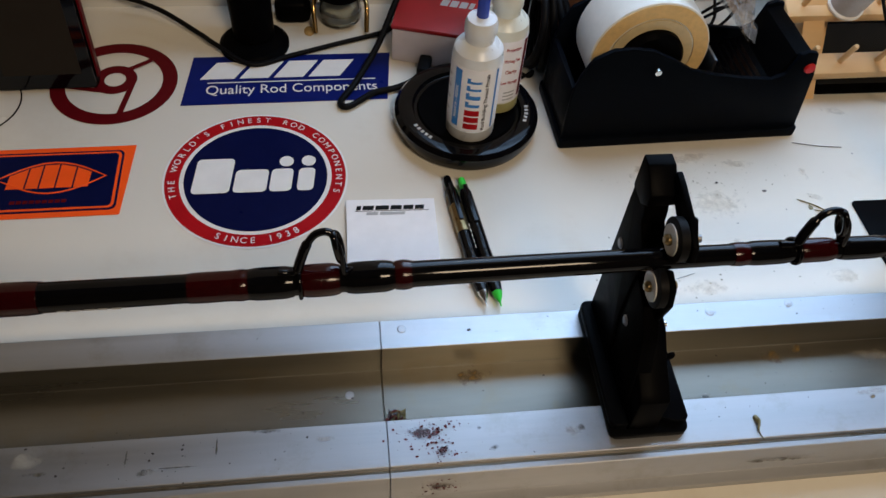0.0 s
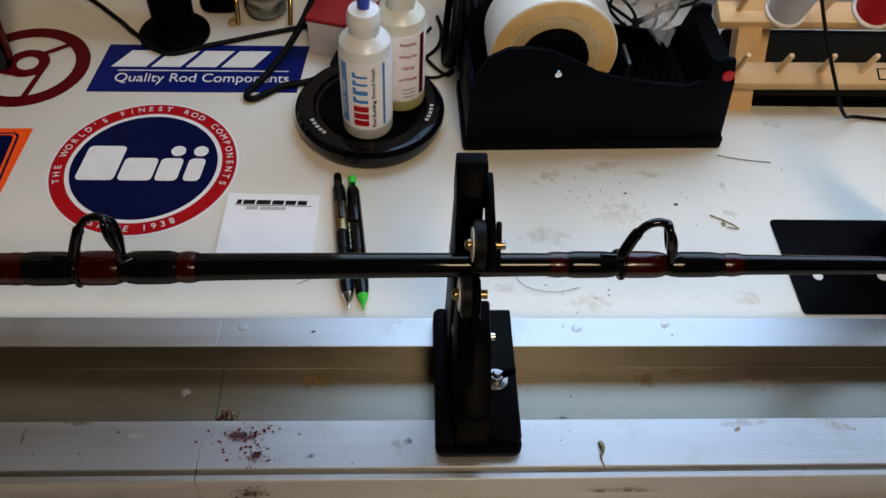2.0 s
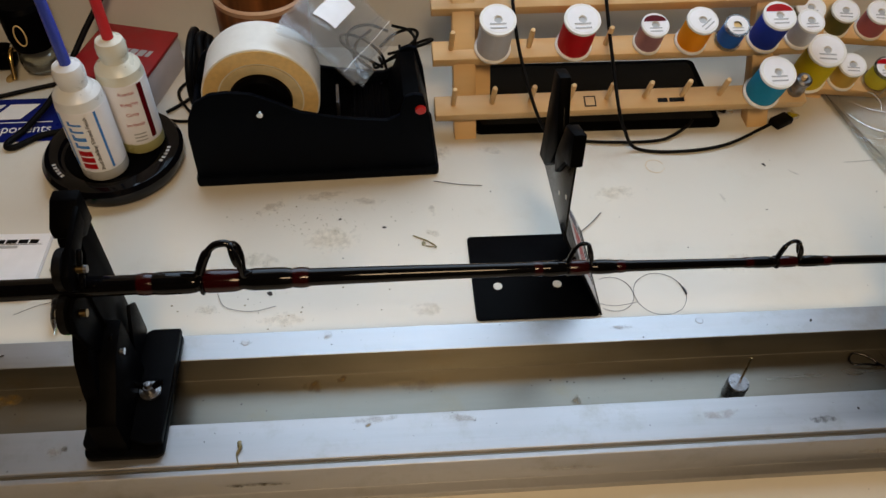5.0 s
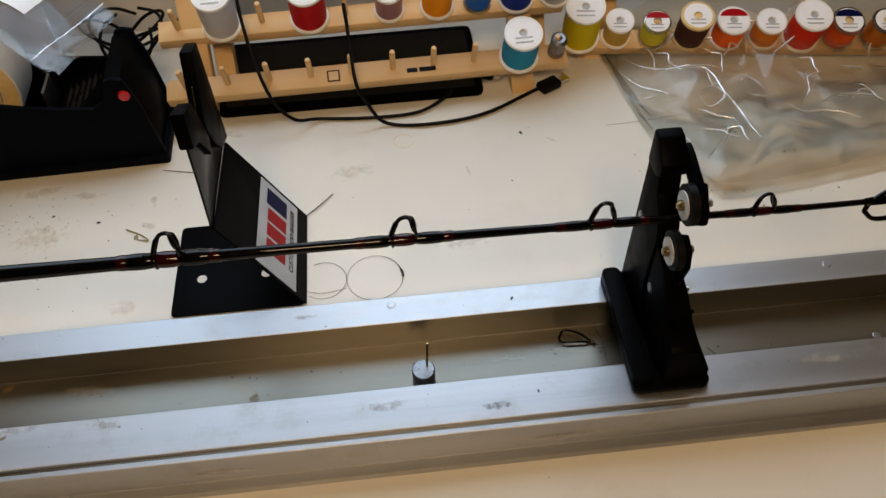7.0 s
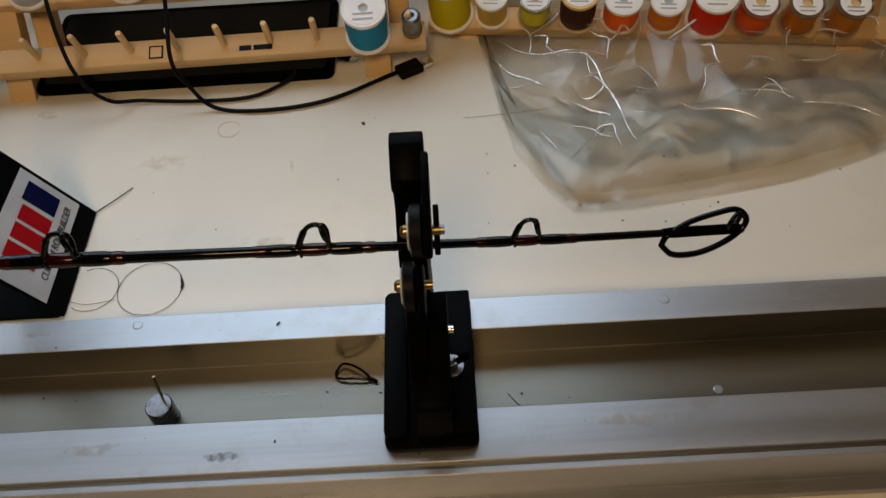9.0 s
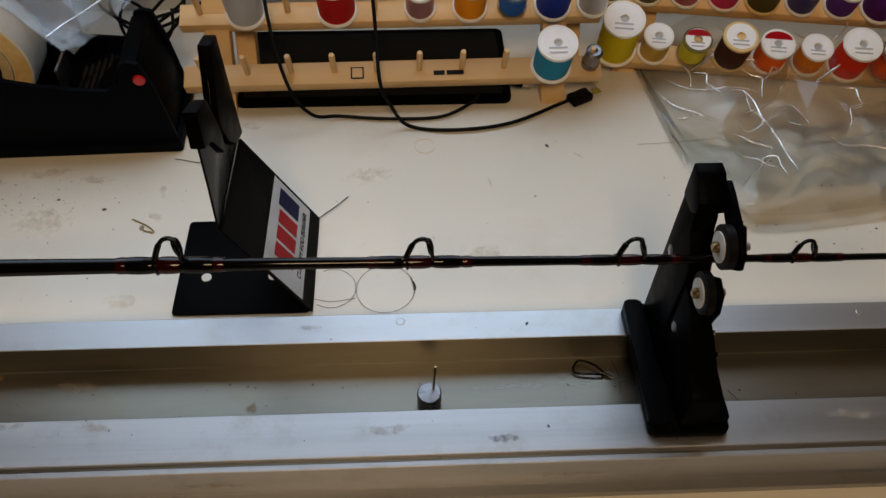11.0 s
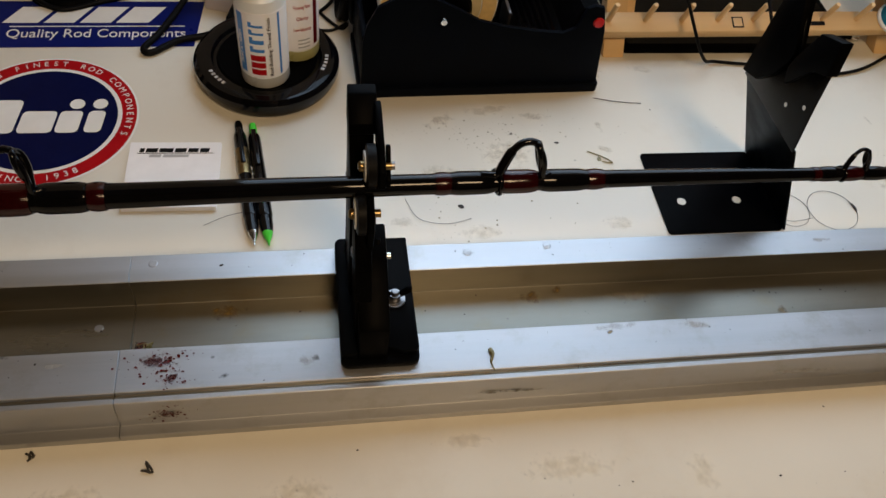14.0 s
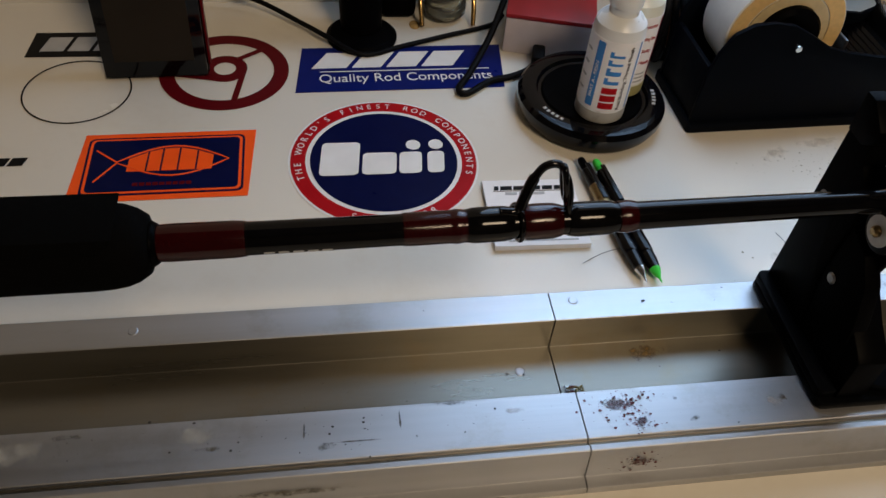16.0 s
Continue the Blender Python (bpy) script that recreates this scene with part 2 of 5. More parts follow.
R_BENCH = residue("yellowed_glue_film", (0.40, 0.30, 0.15), 0.35, 140, 0.28)
ZIPF = film("clear_zip_bag_film", (0.88, 0.89, 0.90), 0.09, 1.5, 5.0)
GLASS = film("clear_glass", (0.86, 0.90, 0.88), 0.04, 1.6, 1.0)
PANE = film("window_glass", (0.97, 0.98, 0.98), 0.0, 0.6, 0.5)


# ---- mesh helpers ----
ROUND = set()


def part(name, bm, material, parent=None, label="", smooth=True):
    me = bpy.data.meshes.new(name)
    bmesh.ops.recalc_face_normals(bm, faces=bm.faces[:])
    bm.to_mesh(me)
    soft = 62 if id(bm) in ROUND else 26
    ROUND.discard(id(bm))
    bm.free()
    for p in me.polygons:
        p.use_smooth = smooth
    if smooth:
        me.set_sharp_from_angle(angle=radians(soft))
    me.materials.append(material)
    ob = new(name, me)
    ob.parent = parent
    return tagged(ob, label)


def thing(name, label, category, m=None, group="", kind=""):
    ob = new(name)
    ob.empty_display_size = 0.01
    if m is not None:
        ob.matrix_world = m
    return tagged(ob, label, category, group, kind)


def box(x0, x1, y0, y1, z0, z1, bev=0.0, seg=2, bm=None):
    bm2 = bmesh.new()
    bmesh.ops.create_cube(bm2, size=1.0, matrix=Matrix.LocRotScale(((x0 + x1) / 2, (y0 + y1) / 2, (z0 + z1) / 2), None, (x1 - x0, y1 - y0, z1 - z0)))
    if bev:
        bmesh.ops.bevel(bm2, geom=bm2.edges[:], offset=bev, segments=seg, profile=0.5, affect="EDGES")
    return join(bm, bm2)


def join(bm, bm2):
    if bm is None:
        return bm2
    me = bpy.data.meshes.new("tmp")
    bm2.to_mesh(me)
    bm2.free()
    bm.from_mesh(me)
    bpy.data.meshes.remove(me)
    return bm


def prism(poly, axis, a, b, bev=0.0, bm=None, seg=2):
    """A polygon pushed from a to b along an axis; poly holds the two other coordinates in x, y, z order."""
    def p3(p, d):
        return {"x": (d, p[0], p[1]), "y": (p[0], d, p[1]), "z": (p[0], p[1], d)}[axis]
    bm2 = bmesh.new()
    lo = [bm2.verts.new(p3(p, a)) for p in poly]
    hi = [bm2.verts.new(p3(p, b)) for p in poly]
    bm2.faces.new(lo)
    bm2.faces.new(hi[::-1])
    n = len(poly)
    for i in range(n):
        bm2.faces.new((lo[i], lo[(i + 1) % n], hi[(i + 1) % n], hi[i]))
    bmesh.ops.recalc_face_normals(bm2, faces=bm2.faces[:])
    if bev:
        es = [e for e in bm2.edges if e.calc_face_angle(0) > 0.6]
        bmesh.ops.bevel(bm2, geom=es, offset=bev, segments=seg, profile=0.5, affect="EDGES")
    return join(bm, bm2)


def lathe(profile, seg=40, m=None, bm=None):
    """A turned body round z from (radius, height) pairs."""
    bm2 = bmesh.new()
    rings = []
    for r, z in profile:
        if r < 1e-6:
            rings.append([bm2.verts.new((0, 0, z))])
        else:
            rings.append([bm2.verts.new((r * math.cos(2 * math.pi * i / seg), r * math.sin(2 * math.pi * i / seg), z)) for i in range(seg)])
    for a, b in zip(rings, rings[1:]):
        for i in range(seg):
            j = (i + 1) % seg
            if len(a) == 1 and len(b) > 1:
                bm2.faces.new((a[0], b[j], b[i]))
            elif len(b) == 1 and len(a) > 1:
                bm2.faces.new((a[i], a[j], b[0]))
            elif len(a) > 1:
                bm2.faces.new((a[i], a[j], b[j], b[i]))
    if m is not None:
        bmesh.ops.transform(bm2, matrix=m, verts=bm2.verts[:])
    return join(bm, bm2)


def smoothpath(pts, steps=6):
    """A Catmull-Rom line through the points."""
    p = [Vector(q) for q in pts]
    p = [p[0] * 2 - p[1]] + p + [p[-1] * 2 - p[-2]]
    out = []
    for i in range(1, len(p) - 2):
        for s in range(steps):
            t = s / steps
            out.append(0.5 * (2 * p[i] + (p[i + 1] - p[i - 1]) * t + (2 * p[i - 1] - 5 * p[i] + 4 * p[i + 1] - p[i + 2]) * t * t
                              + (3 * p[i] - p[i - 1] - 3 * p[i + 1] + p[i + 2]) * t ** 3))
    return out + [p[-2]]


def tube(pts, r, seg=8, closed=False, bm=None):
    """A round bar along the points; r is one radius or one for each point."""
    pts = [Vector(p) for p in pts]
    n = len(pts)
    rs = r if isinstance(r, (list, tuple)) else [r] * n
    bm2 = bmesh.new()
    rings, up = [], None
    for i, p in enumerate(pts):
        a = pts[(i - 1) % n] if closed or i else pts[0]
        b = pts[(i + 1) % n] if closed or i < n - 1 else pts[-1]
        d = (b - a).normalized()
        if up is None:
            up = d.orthogonal().normalized()
        up = (up - d * up.dot(d)).normalized()
        w = d.cross(up)
        rings.append([bm2.verts.new(p + rs[i] * (math.cos(2 * math.pi * k / seg) * up + math.sin(2 * math.pi * k / seg) * w)) for k in range(seg)])
    for i in range(n if closed else n - 1):
        a, b = rings[i], rings[(i + 1) % n]
        for k in range(seg):
            bm2.faces.new((a[k], a[(k + 1) % seg], b[(k + 1) % seg], b[k]))
    if not closed:
        bm2.faces.new(rings[0][::-1])
        bm2.faces.new(rings[-1])
    ROUND.add(id(bm2))
    return join(bm, bm2)


def disc(r, z0, z1, cx=0, cy=0, seg=72, r_in=0.0):
    prof = [(r_in, z0), (r, z0), (r, z1), (r_in, z1)] if not r_in else [(r_in, z0), (r, z0), (r, z1), (r_in, z1), (r_in, z0)]
    return lathe(prof, seg, Matrix.Translation((cx, cy, 0)))


def rrect(x0, x1, y0, y1, r, n=5):
    out = []
    for cx, cy, a0 in ((x1 - r, y1 - r, 0), (x0 + r, y1 - r, 90), (x0 + r, y0 + r, 180), (x1 - r, y0 + r, 270)):
        out += [(cx + r * math.cos(radians(a0 + 90 * i / n)), cy + r * math.sin(radians(a0 + 90 * i / n))) for i in range(n + 1)]
    return out


def text(body, size, material, parent, m, name="lettering", spacing=1.0, width=None, shear=0.0, label="", bend=None):
    """Raised flat print of real words; width squeezes or widens it; bend wraps it round a cylinder of that radius about local z."""
    c = bpy.data.curves.new(name, "FONT")
    c.body, c.size, c.extrude, c.space_character, c.shear = body, size, 0.00012, spacing, shear
    c.align_x, c.align_y = "CENTER", "CENTER"
    tmp = new("tmp", c)
    me = bpy.data.meshes.new_from_object(tmp.evaluated_get(bpy.context.evaluated_depsgraph_get()))
    bpy.data.objects.remove(tmp)
    if width:
        w = max(v.co.x for v in me.vertices) - min(v.co.x for v in me.vertices)
        for v in me.vertices:
            v.co.x *= width / max(w, 1e-6)
    me.materials.append(material)
    ob = new(name, me)
    if bend:
        for v in me.vertices:
            q = m @ v.co
            ang, rr = q.x / bend, bend + q.z
            v.co = Vector((rr * math.sin(ang), -rr * math.cos(ang), q.y))
    else:
        ob.matrix_local = m
    ob.parent = parent
    return tagged(ob, label)


def arc_text(body, radius, size, a0, a1, material, parent, z, inward=False, name="lettering"):
    """Letters set one by one round a circle, joined into one mesh."""
    bm = bmesh.new()
    n = len(body)
    for i, ch in enumerate(body):
        if ch == " ":
            continue
        c = bpy.data.curves.new("tmp", "FONT")
        c.body, c.size, c.extrude, c.align_x, c.align_y = ch, size, 0.00012, "CENTER", "CENTER"
        tmp = new("tmp", c)
        me = bpy.data.meshes.new_from_object(tmp.evaluated_get(bpy.context.evaluated_depsgraph_get()))
        bpy.data.objects.remove(tmp)
        a = radians(a0 + (a1 - a0) * i / (n - 1))
        turn = a + math.pi / 2 if inward else a - math.pi / 2
        me.transform(Matrix.Translation((radius * math.cos(a), radius * math.sin(a), z)) @ Matrix.Rotation(turn, 4, "Z"))
        bm.from_mesh(me)
        bpy.data.meshes.remove(me)
    return part(name, bm, material, parent)


# ---- the bench, the room ----
def structure(name, bm, material, label, category):
    return tagged(part(name, bm, material), label, category, kind="structure")


bench = structure("bench_top", box(-1.3, 1.9, -0.62, 0.462, -0.03, 0.0, 0.002), TABLE, "white laminate workbench top, stained and dusty from resin work", "bench top")
wall = bmesh.new()
wx0, wx1, wz0, wz1 = WIN
box(-1.6, wx0, 0.46, 0.56, -0.75, 2.4, bm=wall)
box(wx1, 2.4, 0.46, 0.56, -0.75, 2.4, bm=wall)
box(wx0, wx1, 0.46, 0.56, -0.75, wz0, bm=wall)
box(wx0, wx1, 0.46, 0.56, wz1, 2.4, bm=wall)
structure("wall_north", wall, WALL, "pale grey painted wall behind the workbench", "wall")
# unseen enclosure, darkened only to limit bounce light on the bench
structure("wall_south", box(-1.6, 2.4, -2.1, -2.0, -0.75, 2.4), DARKWALL, "unseen wall across the room, kept dark to cut bounce light", "wall")
structure("wall_west", box(-1.7, -1.6, -2.1, 0.56, -0.75, 2.4), DARKWALL, "unseen side wall, kept dark to cut bounce light", "wall")
structure("wall_east", box(2.4, 2.5, -2.1, 0.56, -0.75, 2.4), DARKWALL, "unseen end wall, kept dark to cut bounce light", "wall")
structure("ceiling", box(-1.7, 2.5, -2.1, 0.56, 2.4, 2.5), DARKWALL, "unseen ceiling, kept dark to cut bounce light", "ceiling")
structure("floor", box(-1.7, 2.5, -2.1, 0.56, -0.85, -0.75), mat("grey_floor", (0.10, 0.09, 0.08), 0.6, 0, 0.15, 4), "plain grey workshop floor", "floor")
window = thing("window_1", "plain white-framed window over the workbench letting in daylight", "window", kind="structure")
fr = box(wx0, wx1, 0.50, 0.54, wz0, wz0 + 0.04)
box(wx0, wx1, 0.50, 0.54, wz1 - 0.04, wz1, bm=fr)
box(wx0, wx0 + 0.04, 0.50, 0.54, wz0 + 0.04, wz1 - 0.04, bm=fr)
box(wx1 - 0.04, wx1, 0.50, 0.54, wz0 + 0.04, wz1 - 0.04, bm=fr)
part("window_frame", fr, WHITEP, window)
pane = part("pane", box(wx0 + 0.04, wx1 - 0.04, 0.518, 0.522, wz0 + 0.04, wz1 - 0.04), PANE, window)
pane.visible_shadow = False

# ---- the aluminium bed of the rod lathe: two lengths butted end to end ----
BED = [(0.0085, 0.0), (0.0085, 0.033), (-0.0165, 0.033), (-0.0172, 0.003), (-0.0738, 0.003), (-0.0745, 0.033), (-0.1085, 0.033), (-0.1090, 0.0300),
       (-0.1118, 0.0300), (-0.1124, 0.0325), (-0.1165, 0.0325), (-0.1170, 0.0300), (-0.1205, 0.0070), (-0.1285, 0.0062), (-0.1290, 0.0)]
SEAM = -0.0165
for nm, xa, xb, lab in (("lathe_bed", -0.95, SEAM - 0.0001, "brushed aluminium lathe bed channel, scratched and resin-spotted, butted to another"),
                        ("lathe_bed", SEAM + 0.0001, 1.62, "long brushed aluminium lathe bed channel with dried resin stains")):
    bed = tagged(part(nm, prism(BED, "x", xa, xb, 0.0005, seg=1), ALU, smooth=False), lab, "rod lathe bed", "lathe bed lengths")
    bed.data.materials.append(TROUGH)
    # trough and groove faces take a darker base than the flanges
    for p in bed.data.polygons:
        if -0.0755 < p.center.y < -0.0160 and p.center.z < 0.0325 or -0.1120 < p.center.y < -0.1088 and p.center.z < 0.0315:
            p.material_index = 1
    for rx, ry, rz in (((-0.0415, -0.037, 0.003), (-0.30, -0.004, 0.033), (-0.52, -0.037, 0.003)) if xa < -0.5 else
                       ((0.0, 0.0, 0.033), (0.313, 0.003, 0.033), (0.245, -0.001, 0.033), (0.63, 0.001, 0.033), (1.02, -0.055, 0.003), (0.99, -0.001, 0.033))):
        part("rivet", lathe([(0, 0.0004), (0.0028, 0.0004), (0.0034, 0.0001), (0.0036, -0.0002)], 20, Matrix.Translation((rx, ry, rz))), ALU, bed)


# ---- rod supports ----
def rod_support(x0, label, dx=0.0, dz=0.0):
    t = thing("rod_support", label, "rod stand", Matrix.Translation((x0, 0, 0.0332)), "rod supports on the lathe bed")
    part("base", prism(rrect(0, 0.057, -0.102, 0.008, 0.006), "z", 0.0, 0.0065, 0.001), BLACKP, t)
    part("clamp_rail", prism(rrect(0, 0.0145, -0.097, 0.0075, 0.005), "z", 0.0066, 0.0135, 0.001), BLACKP, t)
    pad = [(0.0565, 0.007), (0.034, 0.007), (0.024, 0.000), (0.0245, -0.070), (0.027, -0.084), (0.034, -0.092), (0.046, -0.0965), (0.0545, -0.096), (0.0565, -0.093)]
    part("clamp_pad", prism(pad, "z", 0.0066, 0.0130, 0.001), BLACKP, t)
    web = [(0.0065, 0.0132), (0.0065, 0.050), (-0.004, 0.060), (-0.014, 0.047), (-0.026, 0.028), (-0.050, 0.0185), (-0.062, 0.0132)]
    part("foot_web", prism(web, "x", 0.0270, 0.0300, 0.0006), BLACKP, t)

    def yz(pts):
        return [(y, max(0.0068, z + dz)) for y, z in pts]
    # a thick back post with a head block, a thin front leg, and two arms that carry the rollers
    post = yz([(0.006, 0.000), (0.006, 0.160), (-0.012, 0.158), (-0.0175, 0.147), (-0.019, 0.138), (-0.030, 0.128), (-0.037, 0.110), (-0.036, 0.085), (-0.036, 0.060), (-0.040, 0.040), (-0.048, 0.000)])
    part("upright", prism(post, "x", 0.0085 + dx, 0.0245 + dx, 0.0012), BLACK, t)
    leg = yz([(-0.012, 0.108), (-0.036, 0.104), (-0.056, 0.098), (-0.070, 0.084), (-0.079, 0.060), (-0.084, 0.034), (-0.086, 0.000), (-0.012, 0.000)])
    part("front_leg", prism(leg, "x", 0.0105 + dx, 0.0215 + dx, 0.0012), BLACK, t)
    toe = [(-0.030, 0.0068), (-0.030, 0.078 + dz), (-0.058, 0.072 + dz), (-0.076, 0.057 + dz * 0.6), (-0.092, 0.047), (-0.0975, 0.043), (-0.0985, 0.0068)]
    part("toe", prism(toe, "x", 0.0122 + dx, 0.0335 + dx, 0.0014), BLACK, t)
    part("head", prism(yz([(0.0068, 0.146), (0.0068, 0.1735), (-0.0030, 0.1735), (-0.0185, 0.1620), (-0.0185, 0.1530), (-0.010, 0.146)]), "x", 0.0080 + dx, 0.0262 + dx, 0.0012), BLACK, t)
    arm = yz([(-0.008, 0.1730), (-0.0180, 0.1720), (-0.042, 0.1665), (-0.057, 0.159), (-0.060, 0.148), (-0.052, 0.139), (-0.040, 0.139), (-0.030, 0.152), (-0.010, 0.159)])
    part("roller_arm", prism(arm, "x", 0.0242 + dx, 0.0285 + dx, 0.0012), BLACK, t)
    low = yz([(-0.026, 0.092), (-0.040, 0.118), (-0.052, 0.131), (-0.064, 0.127), (-0.068, 0.114), (-0.062, 0.088), (-0.054, 0.064), (-0.036, 0.070)])
    part("roller_bracket", prism(low, "x", 0.0182 + dx, 0.0225 + dx, 0.0012), BLACK, t)
    axis = Matrix.Rotation(radians(90), 4, "Y")
    for y, z, r, xr in ((-0.0440, 0.1515, 0.0140, 0.0205), (-0.0540, 0.1180, 0.0140, 0.0145)):
        m = Matrix.Translation((xr + dx, y, z + dz)) @ axis
        w = part("roller", lathe([(0.004, -0.0034), (r * 0.82, -0.0034), (r, -0.0026), (r, 0.0026), (r * 0.82, 0.0034), (0.004, 0.0034)], 36, m), RUBBER, t)
        part("washer", lathe([(0.003, -0.0045), (r * 0.70, -0.0045), (r * 0.70, -0.0036), (0.003, -0.0036)], 28, m), NYLON, w)
        part("screw", lathe([(0, -0.0085), (0.0022, -0.0082), (0.0036, -0.0066), (0.0036, -0.0046), (0.0028, -0.0046), (0.0028, 0.0125), (0, 0.0125)], 16, m), BRASS, w)
    # wing bolts through the post and the upper arm
    for y, z, x1, xw, wm in ((-0.050, 0.066 + dz, 0.0365, 0.0265, BLACK), (-0.044, 0.1515 + dz, 0.0350, 0.0295, BLACK)):
        b = part("wing_bolt", tube([(0.0210 + dx, y, z), (x1 + dx, y, z)], 0.0026, 12), STEEL if z < 0.1 else WEIGHT, t)
        for s in (-1, 1):
            part("wing", prism([(y + s * 0.001, z + s * 0.001), (y + s * 0.008, z + s * 0.005), (y + s * 0.009, z + s * 0.010), (y + s * 0.006, z + s * 0.011), (y - s * 0.001, z + s * 0.004)],
                               "x", xw + dx, xw + 0.003 + dx, 0.0008), wm, b)
    nut = part("wing_nut", lathe([(0, 0.0245), (0.0022, 0.0242), (0.0034, 0.0215), (0.0042, 0.0215), (0.0048, 0.0150), (0.0082, 0.0148), (0.0082, 0.0131)], 20, Matrix.Translation((0.042, -0.052, 0))), WEIGHT, t)
    for s in (-1, 1):
        part("wing", prism([(0.042 + s * 0.003, 0.0165), (0.042 + s * 0.012, 0.0235), (0.042 + s * 0.0125, 0.0285), (0.042 + s * 0.009, 0.0285), (0.042 + s * 0.003, 0.0215)],
                           "y", -0.0535, -0.0505, 0.0006), BLACK, nut)
    for y, z, xs in ((-0.004, 0.099, 0.0085), (-0.044, 0.064, 0.0105)):
        part("screw_head", lathe([(0, 0.0012), (0.003, 0.0010), (0.0042, 0)], 18, Matrix.Translation((xs + dx, y, z + dz)) @ Matrix.Rotation(radians(-90), 4, "Y")), WEIGHT, t)
    return t


rod_support(0.138, "black plastic rod support with rollers clamped across the aluminium bed")
rod_support(0.8010, "black plastic roller rod support under the thin end of the rod", 0.0085, -0.0125)

# ---- the fishing rod ----
AX = [(-0.75, -0.046, 0.156), (-0.25, -0.0445, 0.1585), (0.10, -0.0430, 0.1640), (0.30, -0.0428, 0.1660), (0.45, -0.0435, 0.1665), (0.62, -0.0435, 0.1640), (0.80, -0.0395, 0.1555), (0.92, -0.0355, 0.1485), (1.003, -0.033, 0.1460)]
RAD = [(-0.75, 0.0115), (-0.25, 0.0092), (0.0, 0.0080), (0.3, 0.0062), (0.57, 0.0036), (0.8, 0.0027), (1.003, 0.0019)]
AXS = smoothpath(AX, 10)


def lerp(tab, x):
    for a, b in zip(tab, tab[1:]):
        if x <= b[0]:
            k = (x - a[0]) / (b[0] - a[0])
            return [p + k * (q - p) for p, q in zip(a, b)][1:]
    return tab[-1][1:]


def rod_at(x):
    y, z = lerp([tuple(p) for p in AXS], x)
    return Vector((x, y, z))


def rod_piece(name, xa, xb, fat, material, parent, label="", round_ends=True, seg=24):
    n = max(6, int((xb - xa) / 0.006))
    pts, rs = [], []
    for i in range(n + 1):
        k = i / n
        x = xa + (xb - xa) * k
        pts.append(rod_at(x))
        e = min(1.0, min(k, 1 - k) * (xb - xa) / 0.006) if round_ends else 1.0
        rs.append(lerp(RAD, x)[0] * (1.0 + (fat - 1.0) * (0.25 + 0.75 * math.sin(e * math.pi / 2))) + (0.0003 if fat > 1 else 0))
    return part(name, tube(pts, rs, seg), material, parent, label)


rod = thing("fishing_rod", "glossy black fishing rod with dark red thread wraps resting on rollers", "fishing rod", Matrix.Identity(4))
rod_piece("blank", -0.30, 1.003, 1.0, ROD, rod, "glossy black tapered blank", False)
# foam grip with a cut collar
gx_ = [-0.80, -0.60, -0.45, -0.290, -0.2800, -0.2720, -0.2660, -0.2610, -0.2590]
part("grip", tube([rod_at(x) for x in gx_], [0.0230, 0.0230, 0.0230, 0.0230, 0.0226, 0.0214, 0.0192, 0.0158, 0.0105], 36), GRIP, rod, "matt black foam grip")
part("grip_collar", prism([(-0.62, 0.183), (-0.272, 0.182), (-0.279, 0.172), (-0.62, 0.172)], "y", -0.064, -0.030, 0.001), GRIP, rod)
rod_piece("winding_check", -0.2620, -0.256, 1.35, BLACK, rod)
rod_piece("red_wrap", -0.256, -0.212, 1.06, WRAP, rod, "dark red thread wrap under clear epoxy")
rod_piece("red_wrap", -0.130, -0.082, 1.04, WRAP, rod)
mk = rod_at(-0.185)
for k in range(5):
    part("maker_mark", box(-0.203 + k * 0.0075, -0.1975 + k * 0.0075, mk.y - 0.0089, mk.y - 0.0060, mk.z - 0.0032, mk.z - 0.0022), GREYI, rod, "worn grey lettering reduced to small bars")
GUIDES = [(-0.0535, 0.034, 0.0110), (0.2558, 0.029, 0.0118), (0.496, 0.0190, 0.0066), (0.6445, 0.0165, 0.0066), (0.7755, 0.0155, 0.0066), (0.8880, 0.0130, 0.0056)]


